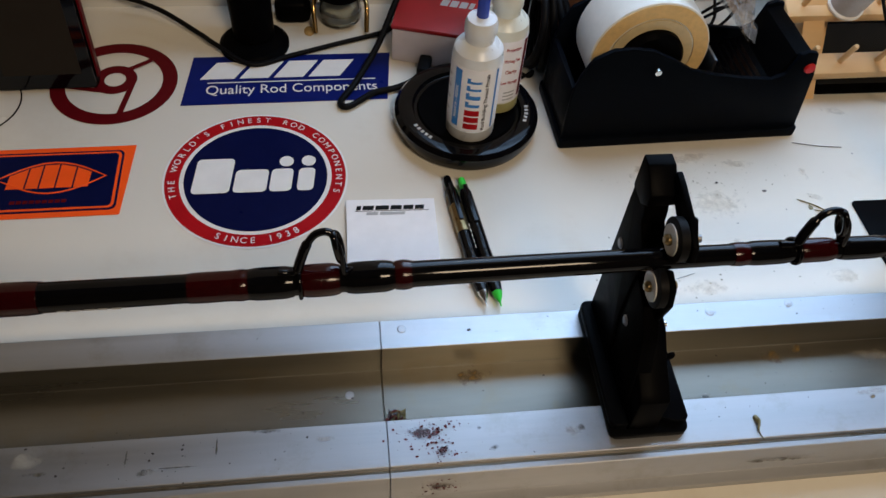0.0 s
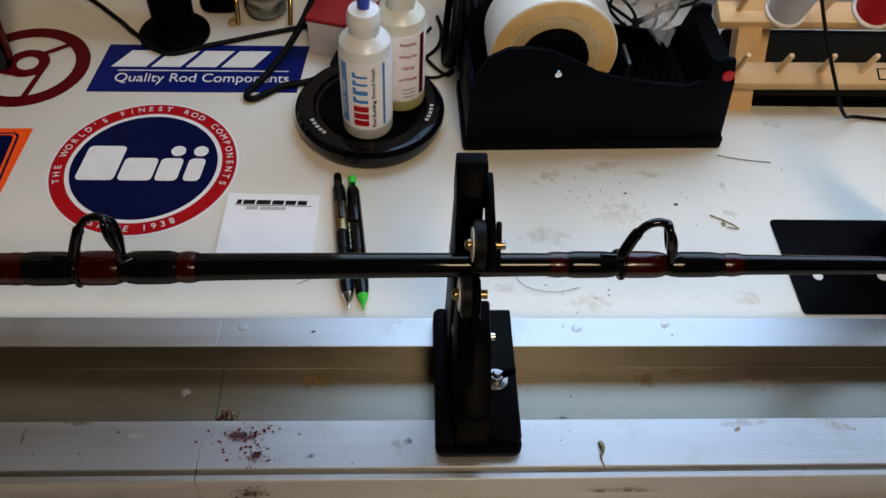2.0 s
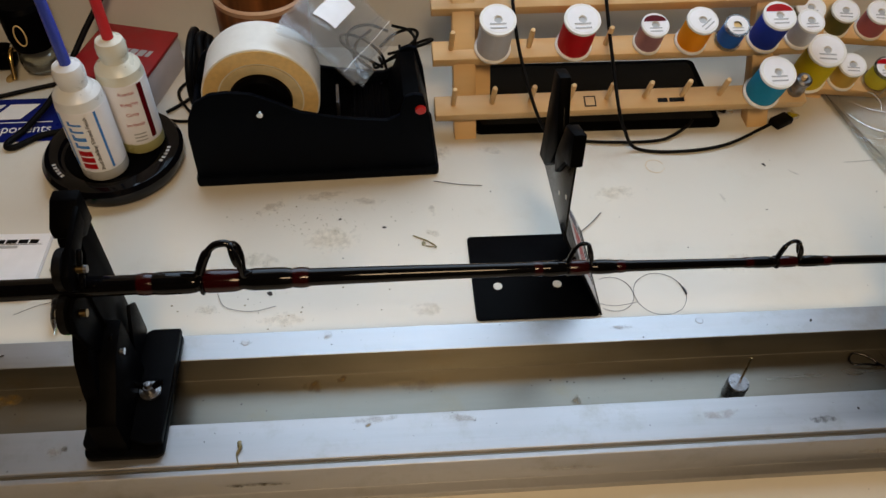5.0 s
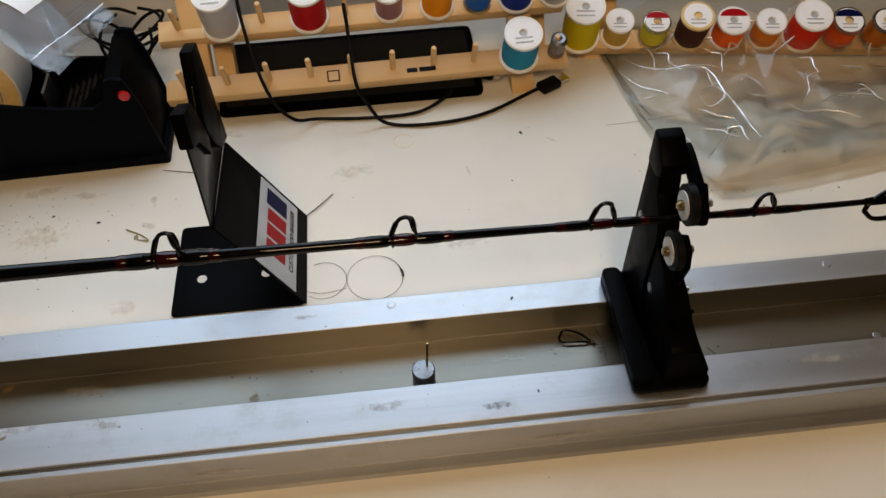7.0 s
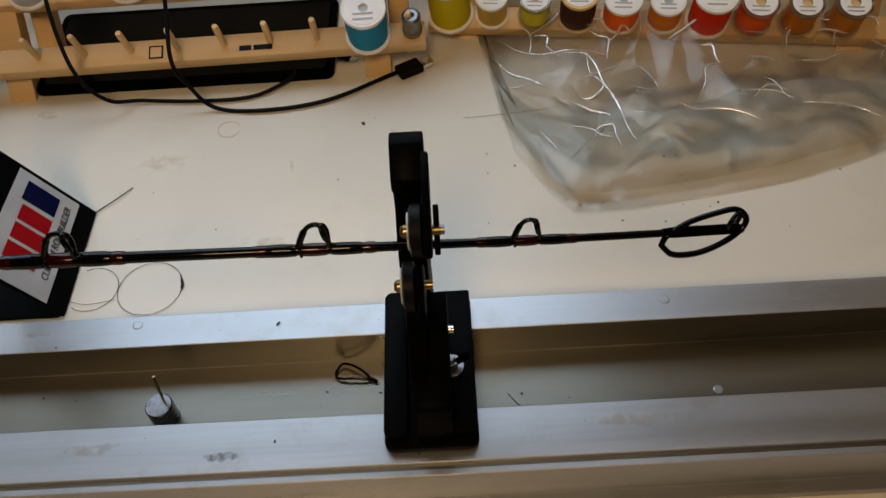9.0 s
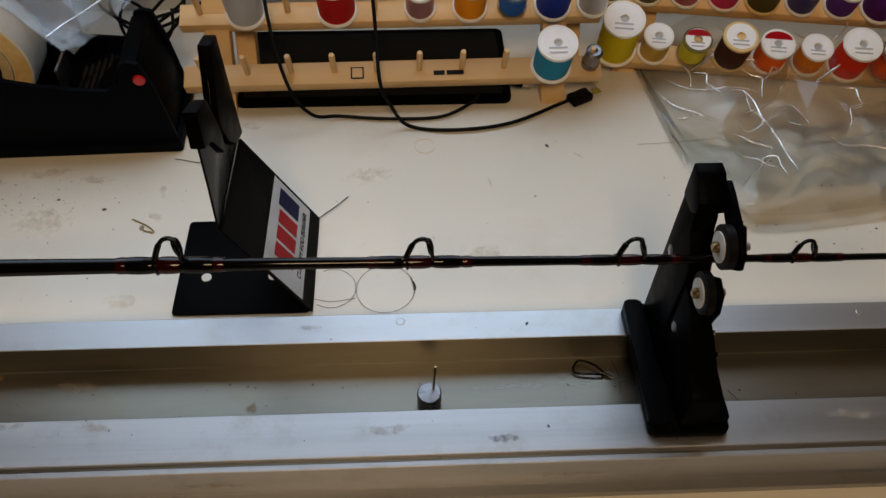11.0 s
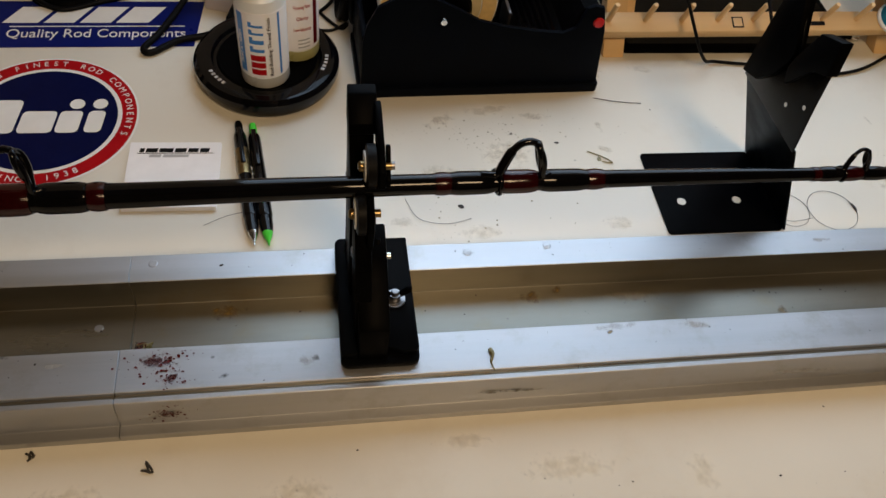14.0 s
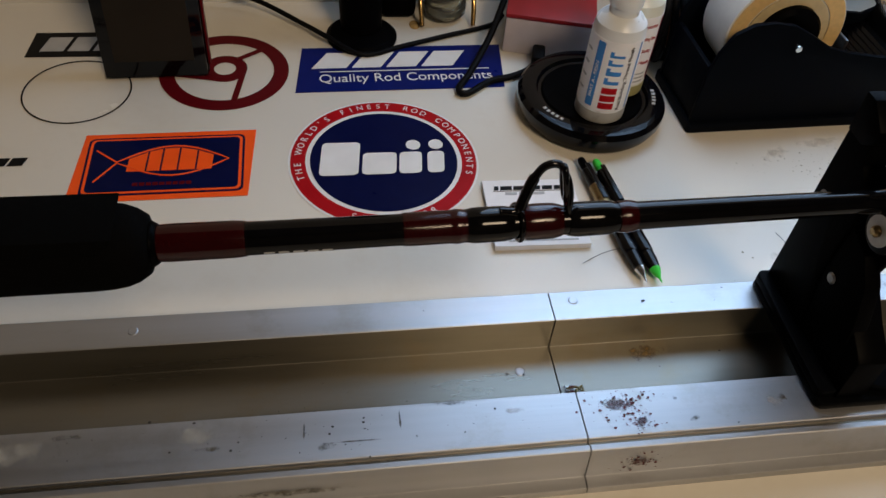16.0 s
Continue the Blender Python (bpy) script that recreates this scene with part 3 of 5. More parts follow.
def rod_guide(x, h, w):
    c = rod_at(x)
    r = lerp(RAD, x)[0]
    long = w * 4.2
    lo, hi = x - long * 0.92, x + long * 0.98
    a, b = x - w * 1.25, x + w * 1.05
    rod_piece("black_wrap", lo, a - w * 0.25, 1.14, ROD, rod)
    rod_piece("red_wrap", lo - w * 0.85, lo, 1.10, WRAP, rod)
    rod_piece("red_wrap", a + w * 0.1, b - w * 0.1, 1.18, WRAP, rod)
    rod_piece("black_wrap", b + w * 0.25, hi - w * 0.3, 1.16, ROD, rod)
    rod_piece("red_wrap", hi - w * 0.2, hi + w * 0.7, 1.12, WRAP, rod)
    # a bowed front leg, a ring standing near the back, and two short back legs
    wire = max(0.0009, w * 0.15)
    lean = 0.26
    xl, xt, xr = x - w * 1.30, x + w * 0.25, x + w * 1.15

    def at(px, k):
        return (px, c.y + lean * h * k, c.z + r * (1 - k) + h * k)
    foot = (xl - w * 0.95, c.y, c.z + r * 1.12)
    arch = smoothpath([foot, at(xl - w * 0.05, 0.02), at(xl + w * 0.25, 0.30), at(xl + w * 0.60, 0.66), at(x - w * 0.25, 0.92), at(xt, 1.0), at(xt + w * 0.38, 0.97)], 6)
    g = part("line_guide", tube(arch, [wire * (1.9 if 6 < i < 20 else 1.4) for i in range(len(arch))], 10), GLOSSB, rod, "black wire frame line guide")
    band = [c + Vector((xl - w * 0.12 - c.x + 0.3 * w * math.sin(q * 0.5), r * 1.2 * math.cos(q), r * 1.2 * math.sin(q))) for q in [2 * math.pi * i / 20 for i in range(20)]]
    part("foot_band", tube(band, wire * 0.9, 8, True), GLOSSB, g)
    for s in (-1, 1):
        leg = [at(xt + w * 0.30, 0.98), at(xr - w * 0.22, 0.80), at(xr, 0.45), (xr + w * 0.05, c.y + s * w * 0.22, c.z + r * 1.15), (xr + w * 0.50, c.y, c.z + r * 1.05)]
        leg[1] = (leg[1][0], leg[1][1] + s * w * 0.34, leg[1][2])
        leg[2] = (leg[2][0], leg[2][1] + s * w * 0.36, leg[2][2])
        part("leg", tube(smoothpath(leg, 6), wire * 1.1, 8), GLOSSB, g)
    rc = Vector(at(xr - w * 0.25, 0.60))
    ring = [rc + Vector((-0.16 * w * math.cos(q), 0.42 * w * math.sin(q) + 0.08 * w * math.cos(q), h * 0.30 * math.cos(q))) for q in [2 * math.pi * i / 28 for i in range(28)]]
    part("ring", tube(ring, wire * 1.15, 8, True), GLOSSB, g)


for gx, gh, gw in GUIDES:
    rod_guide(gx, gh, gw)
# tip-top with its large wire loop
tip = rod_at(1.0)
rod_piece("tip_tube", 0.962, 1.006, 1.35, BLACK, rod)
loop = [(0.959, -0.040, 0.1405), (0.963, -0.036, 0.147), (0.976, -0.030, 0.154), (0.992, -0.026, 0.158), (1.003, -0.025, 0.1595), (1.009, -0.029, 0.153), (1.006, -0.034, 0.146), (0.996, -0.040, 0.140), (0.981, -0.045, 0.135), (0.966, -0.045, 0.1345)]
mid = Vector((0.985, -0.0345, 0.1465))
loop = [(mid.x + (p[0] - mid.x) * 0.92, mid.y + (p[1] - mid.y) * 0.72, mid.z + (p[2] - mid.z) * 0.72) for p in loop]
tt = part("tip_top", tube(smoothpath(loop + loop[:1], 5)[:-1], 0.0017, 8, True), GLOSSB, rod, "black wire tip-top loop")
part("ring", tube([(1.001 + 0.0045 * math.sin(q), -0.031 + 0.0040 * math.sin(q), 0.1500 + 0.0058 * math.cos(q)) for q in [2 * math.pi * i / 24 for i in range(24)]], 0.0013, 8, True), GLOSSB, tt)

# ---- stickers on the bench ----
Z = 0.0004


def flat(name, poly, material, parent, z0, label="", h=0.00025):
    return part(name, prism(poly, "z", z0, z0 + h), material, parent, label, smooth=False)


def slab_row(name, parent, x, y, widths, height, gap, shear, material, z):
    """A brand mark drawn as plain leaning blocks."""
    for w in widths:
        flat(name, [(x, y), (x + w, y), (x + w + shear, y + height), (x + shear, y + height)], material, parent, z)
        x += w + gap


# navy rectangle with leaning white blocks
m = Matrix.Translation((-0.0895, 0.3335, 0)) @ Matrix.Rotation(radians(0.8), 4, "Z")
s = thing("rectangular_sticker", "royal blue rectangular sticker with white slanted marks and lettering", "sticker", m, "bench stickers")
flat("sheet", [(-0.1065, -0.037), (0.0985, -0.037), (0.1065, 0.037), (-0.0985, 0.037)], ROYAL, s, Z)
slab_row("mark", s, -0.090, 0.001, (0.034, 0.029, 0.030, 0.032), 0.026, 0.0055, 0.016, WHITEI, Z + 0.0004)
flat("rule", [(-0.082, -0.0055), (0.088, -0.0055), (0.088, -0.0042), (-0.082, -0.0042)], WHITEI, s, Z + 0.0004)
text("Quality Rod Components", 0.0185, WHITEI, s, pose(0.003, -0.0165, Z + 0.0005), width=0.172)

# round navy sticker with a red lettered rim
m = Matrix.Translation((-0.1185, 0.1945, 0)) @ Matrix.Rotation(radians(0), 4, "Z")
s = thing("round_sticker", "round navy sticker with white marks and a red lettered rim", "sticker", m, "bench stickers")
part("sheet", disc(0.0840, Z, Z + 0.0002), WHITEI, s, "white outer edge")
part("rim", disc(0.0820, Z + 0.0003, Z + 0.0005, r_in=0.0690), CRIM, s, "red lettered rim")
part("field", disc(0.0650, Z + 0.0003, Z + 0.0005), NAVY, s, "navy centre")
arc_text("THE WORLD'S FINEST ROD COMPONENTS", 0.0755, 0.0088, 196, -16, WHITEI, s, Z + 0.0007)
arc_text("SINCE 1938", 0.0755, 0.0092, 246, 299, WHITEI, s, Z + 0.0007, True)
zz = Z + 0.0007
for x0, w0, top in ((-0.056, 0.034, 0.024), (-0.019, 0.030, 0.009), (0.0135, 0.020, 0.009), (0.0385, 0.015, 0.009)):
    flat("mark", [(px - 0.002 + 0.10 * (py + 0.02), py) for px, py in rrect(x0, x0 + w0, -0.019, top, 0.0045)], WHITEI, s, zz)
for dx in (0.0275, 0.0480):
    part("dot", disc(0.0066, zz, zz + 0.0002, dx, 0.0185, 28), WHITEI, s)

# orange and navy sticker with an open fish outline
m = Matrix.Translation((-0.3055, 0.1975, 0)) @ Matrix.Rotation(radians(0.6), 4, "Z")
s = thing("orange_sticker", "fluorescent orange sticker with a navy panel and fish outline", "sticker", m, "bench stickers")
flat("sheet", [(-0.0755, -0.0425), (0.0700, -0.0425), (0.0755, 0.0430), (-0.0700, 0.0425)], ORANGE, s, Z)
flat("border", rrect(-0.0660, 0.0660, -0.0365, 0.0370, 0.006), NAVY, s, Z + 0.0003)
flat("border_gap", rrect(-0.0640, 0.0640, -0.0345, 0.0350, 0.005), ORANGE, s, Z + 0.0006)
flat("panel", rrect(-0.0615, 0.0615, -0.0322, 0.0328, 0.004), NAVY, s, Z + 0.0009)
fish = [(-0.058, 0.020), (-0.040, 0.004)] + [(-0.040 + 0.093 * i / 10, 0.004 + 0.019 * math.sin(math.pi * i / 10)) for i in range(1, 11)] + \
       [(0.053 - 0.093 * i / 10, 0.004 - 0.019 * math.sin(math.pi * i / 10)) for i in range(1, 10)] + [(-0.040, 0.003), (-0.056, -0.020)]
part("fish_outline", tube([(x, y, Z + 0.0011) for x, y in fish], 0.0009, 6), ORANGE, s)
for xa, xb in ((-0.0300, -0.0150), (-0.0135, -0.0030), (-0.0015, 0.0110), (0.0125, 0.0260), (0.0275, 0.0400)):
    flat("mark", [(xa - 0.001, -0.0085), (xb - 0.001, -0.0085), (xb, 0.0015 + 0.019 * math.sin(math.pi * (xb + 0.040) / 0.093)), (xa, 0.0015 + 0.019 * math.sin(math.pi * (xa + 0.040) / 0.093))], ORANGE, s, Z + 0.0012)
for k in range(9):
    flat("bar", [(-0.024 + k * 0.0054, -0.0265), (-0.0198 + k * 0.0054, -0.0265), (-0.0198 + k * 0.0054, -0.0228), (-0.024 + k * 0.0054, -0.0228)], MAROON, s, Z + 0.0012, "small dull bar of printed address")

# maroon ring with a reel-like centre
m = Matrix.Translation((-0.2630, 0.3325, 0))
s = thing("ring_sticker", "maroon ring sticker with a small spoked hub", "sticker", m, "bench stickers")
part("rim", disc(0.0615, Z, Z + 0.0003, r_in=0.0470), MAROON, s)
part("hub", disc(0.0215, Z, Z + 0.0003, 0.0, 0.004, 40, 0.0105), MAROON, s)
flat("spoke", [(0.008, 0.020), (0.012, 0.016), (0.038, 0.034), (0.034, 0.038)], MAROON, s, Z + 0.0004)
flat("spoke", [(0.016, 0.002), (0.021, -0.001), (0.014, -0.046), (0.008, -0.047)], MAROON, s, Z + 0.0004)
flat("spoke", [(-0.047, -0.004), (-0.046, -0.008), (-0.008, -0.016), (-0.002, -0.011)], MAROON, s, Z + 0.0004)

# black sticker and thin ring at the end of the bench, and dark script beyond
s = thing("black_sticker", "small black sticker with grey block marks, partly behind a tablet", "sticker", pose(-0.405, 0.3815, 0), "bench stickers")
flat("sheet", [(-0.048, -0.021), (0.050, -0.021), (0.050, 0.021), (-0.045, 0.021)], INK, s, Z)
slab_row("mark", s, -0.036, -0.012, (0.022, 0.020, 0.018), 0.024, 0.004, 0.006, GREYI, Z + 0.0004)
s = thing("thin_ring_sticker", "clear round sticker with a thin black outline", "sticker", pose(-0.395, 0.305, 0), "bench stickers")
part("outline", disc(0.0485, Z, Z + 0.0003, r_in=0.0470), INK, s)
s = thing("script_sticker", "clear sticker with dark script reduced to bars", "sticker", pose(-0.440, 0.200, 0), "bench stickers")
slab_row("bar", s, -0.020, 0.002, (0.012, 0.010, 0.012), 0.010, 0.002, 0.003, INK, Z)
flat("bar", [(-0.020, -0.016), (0.0, -0.016), (0.002, -0.007), (-0.018, -0.007)], INK, s, Z)

# ---- notepad and pens ----
note = thing("notepad", "square white paper notepad with a small printed heading", "notepad", Matrix.Translation((0.0015, 0.118, 0)) @ Matrix.Rotation(radians(-1.2), 4, "Z"))
for i in range(5):
    part("sheet", box(-0.0395 + 0.0003 * (i % 2), 0.0395 + 0.0003 * (i % 3), -0.0385, 0.0385, 0.0003 + i * 0.0011, 0.0012 + i * 0.0011), PAPER, note)
slab_row("heading_bar", note, -0.031, 0.026, (0.004, 0.010, 0.012, 0.010, 0.009, 0.008), 0.0048, 0.0015, 0.0008, INK, 0.0057)
slab_row("heading_bar", note, -0.022, 0.020, (0.010, 0.022), 0.0032, 0.002, 0.0006, GREYI, 0.0057)
flat("heading_rule", [(-0.032, 0.0245), (0.034, 0.0245), (0.034, 0.0250), (-0.032, 0.0250)], INK, note, 0.0057)
flat("footer_bar", [(-0.028, -0.034), (0.030, -0.034), (0.030, -0.0325), (-0.028, -0.0325)], GREYI, note, 0.0057)


def pen(x0, y0, x1, y1, body, tip_mat, clear, label):
    d = Vector((x1 - x0, y1 - y0, 0))
    L = d.length
    t = thing("pen", label, "pen", Matrix.Translation((x0, y0, 0.0064)) @ d.to_track_quat("Z", "Y").to_matrix().to_4x4(), "pens by the notepad")
    part("barrel", lathe([(0.0046, 0.014), (0.0057, 0.022), (0.0061, 0.060), (0.0058, L - 0.020), (0.0048, L - 0.016), (0, L - 0.016)], 22), body, t)
    part("tip", lathe([(0, 0.0), (0.0006, 0.0002), (0.0009, 0.004), (0.0036, 0.010), (0.0046, 0.014)], 18), tip_mat, t)
    part("button", lathe([(0.0036, L - 0.016), (0.0036, L - 0.004), (0.003, L - 0.001), (0, L)], 18), GREEN if not clear else BLACK, t)
    part("clip", box(-0.0021, 0.0021, 0.0058, 0.0076, L - 0.058, L - 0.014, 0.0005), body, t)
    part("ferrule", lathe([(0.0058, 0.030), (0.0064, 0.032), (0.0064, 0.056), (0.0060, 0.058)], 22), GLOSSB, t, "rubber finger grip")
    if clear:
        part("sleeve", lathe([(0.0060, 0.078), (0.0063, 0.080), (0.0063, 0.108), (0.0060, 0.110)], 22), BRASS, t, "amber ink window")
    else:
        for k in range(5):
            part("mark", box(0.0035, 0.0063, -0.0018, 0.0018, 0.062 + k * 0.006, 0.0655 + k * 0.006), WHITEI, t, "small pale printed mark")


pen(0.0735, 0.0345, 0.0565, 0.181, GLOSSB, STEEL, True, "black and clear retractable pen with an amber ink window")
pen(0.0855, 0.0335, 0.0695, 0.178, GLOSSB, GREEN, False, "black retractable pen with bright green tip and button")

# ---- mug warmer with two resin bottles ----
warmer = thing("mug_warmer", "round glossy black mug warmer plate under two resin bottles", "mug warmer", pose(0.084, 0.2575, 0))
part("housing", lathe([(0, 0.0), (0.060, 0.0), (0.067, 0.004), (0.0705, 0.012), (0.0705, 0.019), (0.067, 0.0235), (0.061, 0.0250), (0.0535, 0.0240), (0.0515, 0.0205), (0.0495, 0.0200), (0, 0.0200)], 72), GLOSSB, warmer)
part("hot_plate", lathe([(0, 0.0216), (0.047, 0.0216), (0.0485, 0.0202)], 64), BLACK, warmer, "dull black hot plate")
for a0 in (205, 335):
    for k in range(5):
        a = radians(a0 + k * 5)
        part("mark", prism([(0.0565 * math.cos(a), 0.0565 * math.sin(a)), (0.0600 * math.cos(a), 0.0600 * math.sin(a)), (0.0600 * math.cos(a + 0.05), 0.0600 * math.sin(a + 0.05)), (0.0565 * math.cos(a + 0.05), 0.0565 * math.sin(a + 0.05))],
                           "z", 0.0245, 0.0252), GREYI, warmer, "small grey mark of printed name")


def resin_bottle(x, y, turn, plastic, tube_mat, resin, label, front):
    t = thing("resin_bottle", label, "bottle", Matrix.Translation((x, y, 0.0219)) @ Matrix.Rotation(radians(turn), 4, "Z"), "resin bottles on the warmer")
    part("body", lathe([(0, 0.0), (0.0205, 0.0), (0.0225, 0.0025), (0.0225, 0.088), (0.0215, 0.095), (0.0165, 0.101), (0.0128, 0.103), (0.0128, 0.110)], 44), plastic, t)
    part("cap", lathe([(0.0138, 0.110), (0.0142, 0.112), (0.0142, 0.119), (0.0125, 0.124), (0.0060, 0.126), (0, 0.126)], 32), plastic, t)
    part("liquid_band", lathe([(0.0226, 0.002), (0.0228, 0.004), (0.0228, 0.012), (0.0226, 0.013)], 44), resin, t, "settled resin showing through the foot")
    part("label_sleeve", lathe([(0.0226, 0.0145), (0.0229, 0.0150), (0.0229, 0.085), (0.0226, 0.0855)], 44), PAPER, t, "white paper label")
    part("nozzle", lathe([(0.0052, 0.124), (0.0050, 0.165), (0.0044, 0.215), (0, 0.216)], 20), tube_mat, t, "coloured plastic spout")
    R = 0.0231

    def strip(a0, a1, z0, z1, mt, nm="label_print"):
        n = max(2, int(abs(a1 - a0) / 6))
        bm = bmesh.new()
        for i in range(n):
            p = [radians(a0 + (a1 - a0) * k / n) for k in (i, i + 1)]
            q = [(R * math.sin(p[0]), -R * math.cos(p[0])), (R * math.sin(p[1]), -R * math.cos(p[1]))]
            vs = [bm.verts.new((q[0][0], q[0][1], z0)), bm.verts.new((q[1][0], q[1][1], z0)), bm.verts.new((q[1][0], q[1][1], z1)), bm.verts.new((q[0][0], q[0][1], z1))]
            bm.faces.new(vs)
        return part(nm, bm, mt, t)
    if front:
        strip(-52, -34, 0.018, 0.083, SKYB)
        up = Matrix.Rotation(radians(90), 4, "Z")

        def vertical(body, size, mt, ang, z, width):
            text(body, size, mt, t, Matrix.Translation((radians(ang) * R, z, 0.0004)) @ up, width=width, bend=R)
        vertical("PART A - RESIN", 0.0042, WHITEI, -43, 0.046, 0.036)
        for k, (z0, z1) in enumerate(((0.018, 0.0245), (0.026, 0.0325), (0.034, 0.0405))):
            strip(-20, 14, z0, z1, CRIM, "mark")
        for k, (z0, z1) in enumerate(((0.044, 0.0505), (0.053, 0.0605), (0.063, 0.0685), (0.071, 0.0765))):
            strip(-20, 13, z0, z1 - 0.003, SKYB, "mark")
            strip(-20, -12, z1 - 0.004, z1, SKYB, "mark")
        vertical("Rod Building Thread Finish", 0.0048, INK, 26, 0.049, 0.064)
        strip(48, 54, 0.016, 0.084, SKYB)
        for k in range(4):
            strip(-86, -66, 0.030 + k * 0.013, 0.0325 + k * 0.013, GREYI)
    else:
        strip(44, 58, 0.018, 0.084, MAROON)
        for k, body in enumerate(("Protection", "Working Time", "Clarity", "Low Viscosity")):
            text(body, 0.0052, CRIM, t, pose(radians(14) * R, 0.077 - k * 0.0125, 0.0004), width=0.0055 + 0.0009 * len(body), bend=R)
        for k in range(3):
            strip(2, 32, 0.018 + k * 0.0042, 0.0196 + k * 0.0042, GREYI)
    return t


resin_bottle(0.083, 0.2305, -8, MILKY, BLUEV, mat("grey_resin", (0.40, 0.40, 0.38), 0.3), "milky squeeze bottle with blue spout and printed white label", True)
resin_bottle(0.1125, 0.2690, 4, AMBER, REDP, mat("olive_resin", (0.36, 0.34, 0.14), 0.3), "yellowed squeeze bottle with red spout and white label", False)

# ---- tape dispenser with its roll ----
disp = thing("tape_dispenser", "heavy dark enamelled tape dispenser with a red side button", "tape dispenser", Matrix.Translation((0.1735, 0.2185, 0)) @ Matrix.Rotation(radians(1.8), 4, "Z"))
SIDE = [(0.0, 0.010), (0.001, 0.064), (0.005, 0.085), (0.014, 0.104), (0.030, 0.1135), (0.048, 0.1150), (0.068, 0.1120), (0.090, 0.1010), (0.112, 0.0880), (0.135, 0.0820), (0.165, 0.0765),
        (0.196, 0.0730), (0.208, 0.0790), (0.214, 0.1010), (0.222, 0.1040), (0.231, 0.1020), (0.238, 0.075), (0.246, 0.010)]
part("side_plate", prism(SIDE, "y", 0.004, 0.009, 0.0012), NAVYB, disp)
part("side_plate", prism(SIDE, "y", 0.083, 0.088, 0.0012), NAVYB, disp)
part("foot", prism(rrect(-0.002, 0.248, 0.0, 0.092, 0.004), "z", 0.0, 0.011, 0.0015), NAVYB, disp)
part("end_wall", box(0.001, 0.006, 0.0092, 0.0828, 0.0112, 0.070, 0.001), NAVYB, disp)
part("head", prism([(0.150, 0.0112), (0.150, 0.055), (0.200, 0.066), (0.212, 0.098), (0.228, 0.100), (0.240, 0.050), (0.243, 0.0112)], "y", 0.0092, 0.0828, 0.001), BLACK, disp)
for k in range(6):
    part("rib", prism([(0.160 + k * 0.006, 0.0570 + k * 0.0013), (0.1625 + k * 0.006, 0.0600 + k * 0.0013), (0.165 + k * 0.006, 0.0582 + k * 0.0013)], "y", 0.014, 0.078), GLOSSB, disp)
part("cutter_blade", box(0.146, 0.149, 0.030, 0.060, 0.050, 0.078, 0.0006), WEIGHT, disp, "dull steel cutter blade")
rot = Matrix.Rotation(radians(90), 4, "X")
part("axle_pin", lathe([(0, 0.007), (0.003, 0.0065), (0.0034, 0.004), (0.0022, 0.003), (0.0022, -0.090)], 18, Matrix.Translation((0.0745, 0.003, 0.0930)) @ rot), STEEL, disp)
part("button", lathe([(0, 0.0022), (0.0045, 0.002), (0.0055, 0.0005), (0.0055, -0.002)], 24, Matrix.Translation((0.2285, 0.0035, 0.0855)) @ rot), REDP, disp, "round red button")
part("hub", lathe([(0, -0.014), (0.027, -0.014), (0.0303, -0.018), (0.0303, -0.074), (0, -0.074)], 40, Matrix.Translation((0.0745, 0, 0.0905)) @ rot), BLACK, disp, "black spool hub")

roll = thing("tape_roll", "wide cream tape roll with kraft edges on the dispenser hub", "tape roll", Matrix.Translation((0.1735, 0.2185, 0)) @ Matrix.Rotation(radians(1.8), 4, "Z") @ Matrix.Translation((0.0745, 0, 0.0905)) @ rot)
part("tape", lathe([(0.0305, -0.0250), (0.0560, -0.0250), (0.0568, -0.0258), (0.0568, -0.0722), (0.0560, -0.073), (0.0305, -0.073)], 64), TAPEW, roll)
part("edge", lathe([(0.0415, -0.0247), (0.0415, -0.0240), (0.0552, -0.0240), (0.0552, -0.0247)], 64), CARD, roll, "kraft coloured edge of the wound tape")
part("core", lathe([(0.0305, -0.0247), (0.0305, -0.0232), (0.0400, -0.0232), (0.0400, -0.0247)], 64), mat("beige_card_core", (0.60, 0.49, 0.28), 0.5, 0, 0.12, 90, 0.1, 700), roll, "pale cardboard core")

# zip bag on the roll
def sheet(name, f, nu, nv, material, parent, label=""):
    bm = bmesh.new()
    g = [[bm.verts.new(f(i / nu, j / nv)) for j in range(nv + 1)] for i in range(nu + 1)]
    for i in range(nu):
        for j in range(nv):
            bm.faces.new((g[i][j], g[i + 1][j], g[i + 1][j + 1], g[i][j + 1]))
    ROUND.add(id(bm))
    return part(name, bm, material, parent, label)


def wob(x, y, k, a):
    return a * noise.noise(Vector((x * k, y * k, 3.1)))


zipb = thing("zip_bag", "clear zip bag with a white panel draped over the tape roll", "plastic bag", Matrix.Identity(4))
za, zb, zc, zd = Vector((0.268, 0.262, 0.156)), Vector((0.338, 0.243, 0.108)), Vector((0.383, 0.335, 0.098)), Vector((0.315, 0.372, 0.150))


def zipf(u, v, lift=0.0):
    p = za.lerp(zb, u).lerp(zd.lerp(zc, u), v)
    return (p.x, p.y, p.z + lift + wob(p.x, p.y, 28, 0.006) + 0.006 * math.sin(3.1 * u))


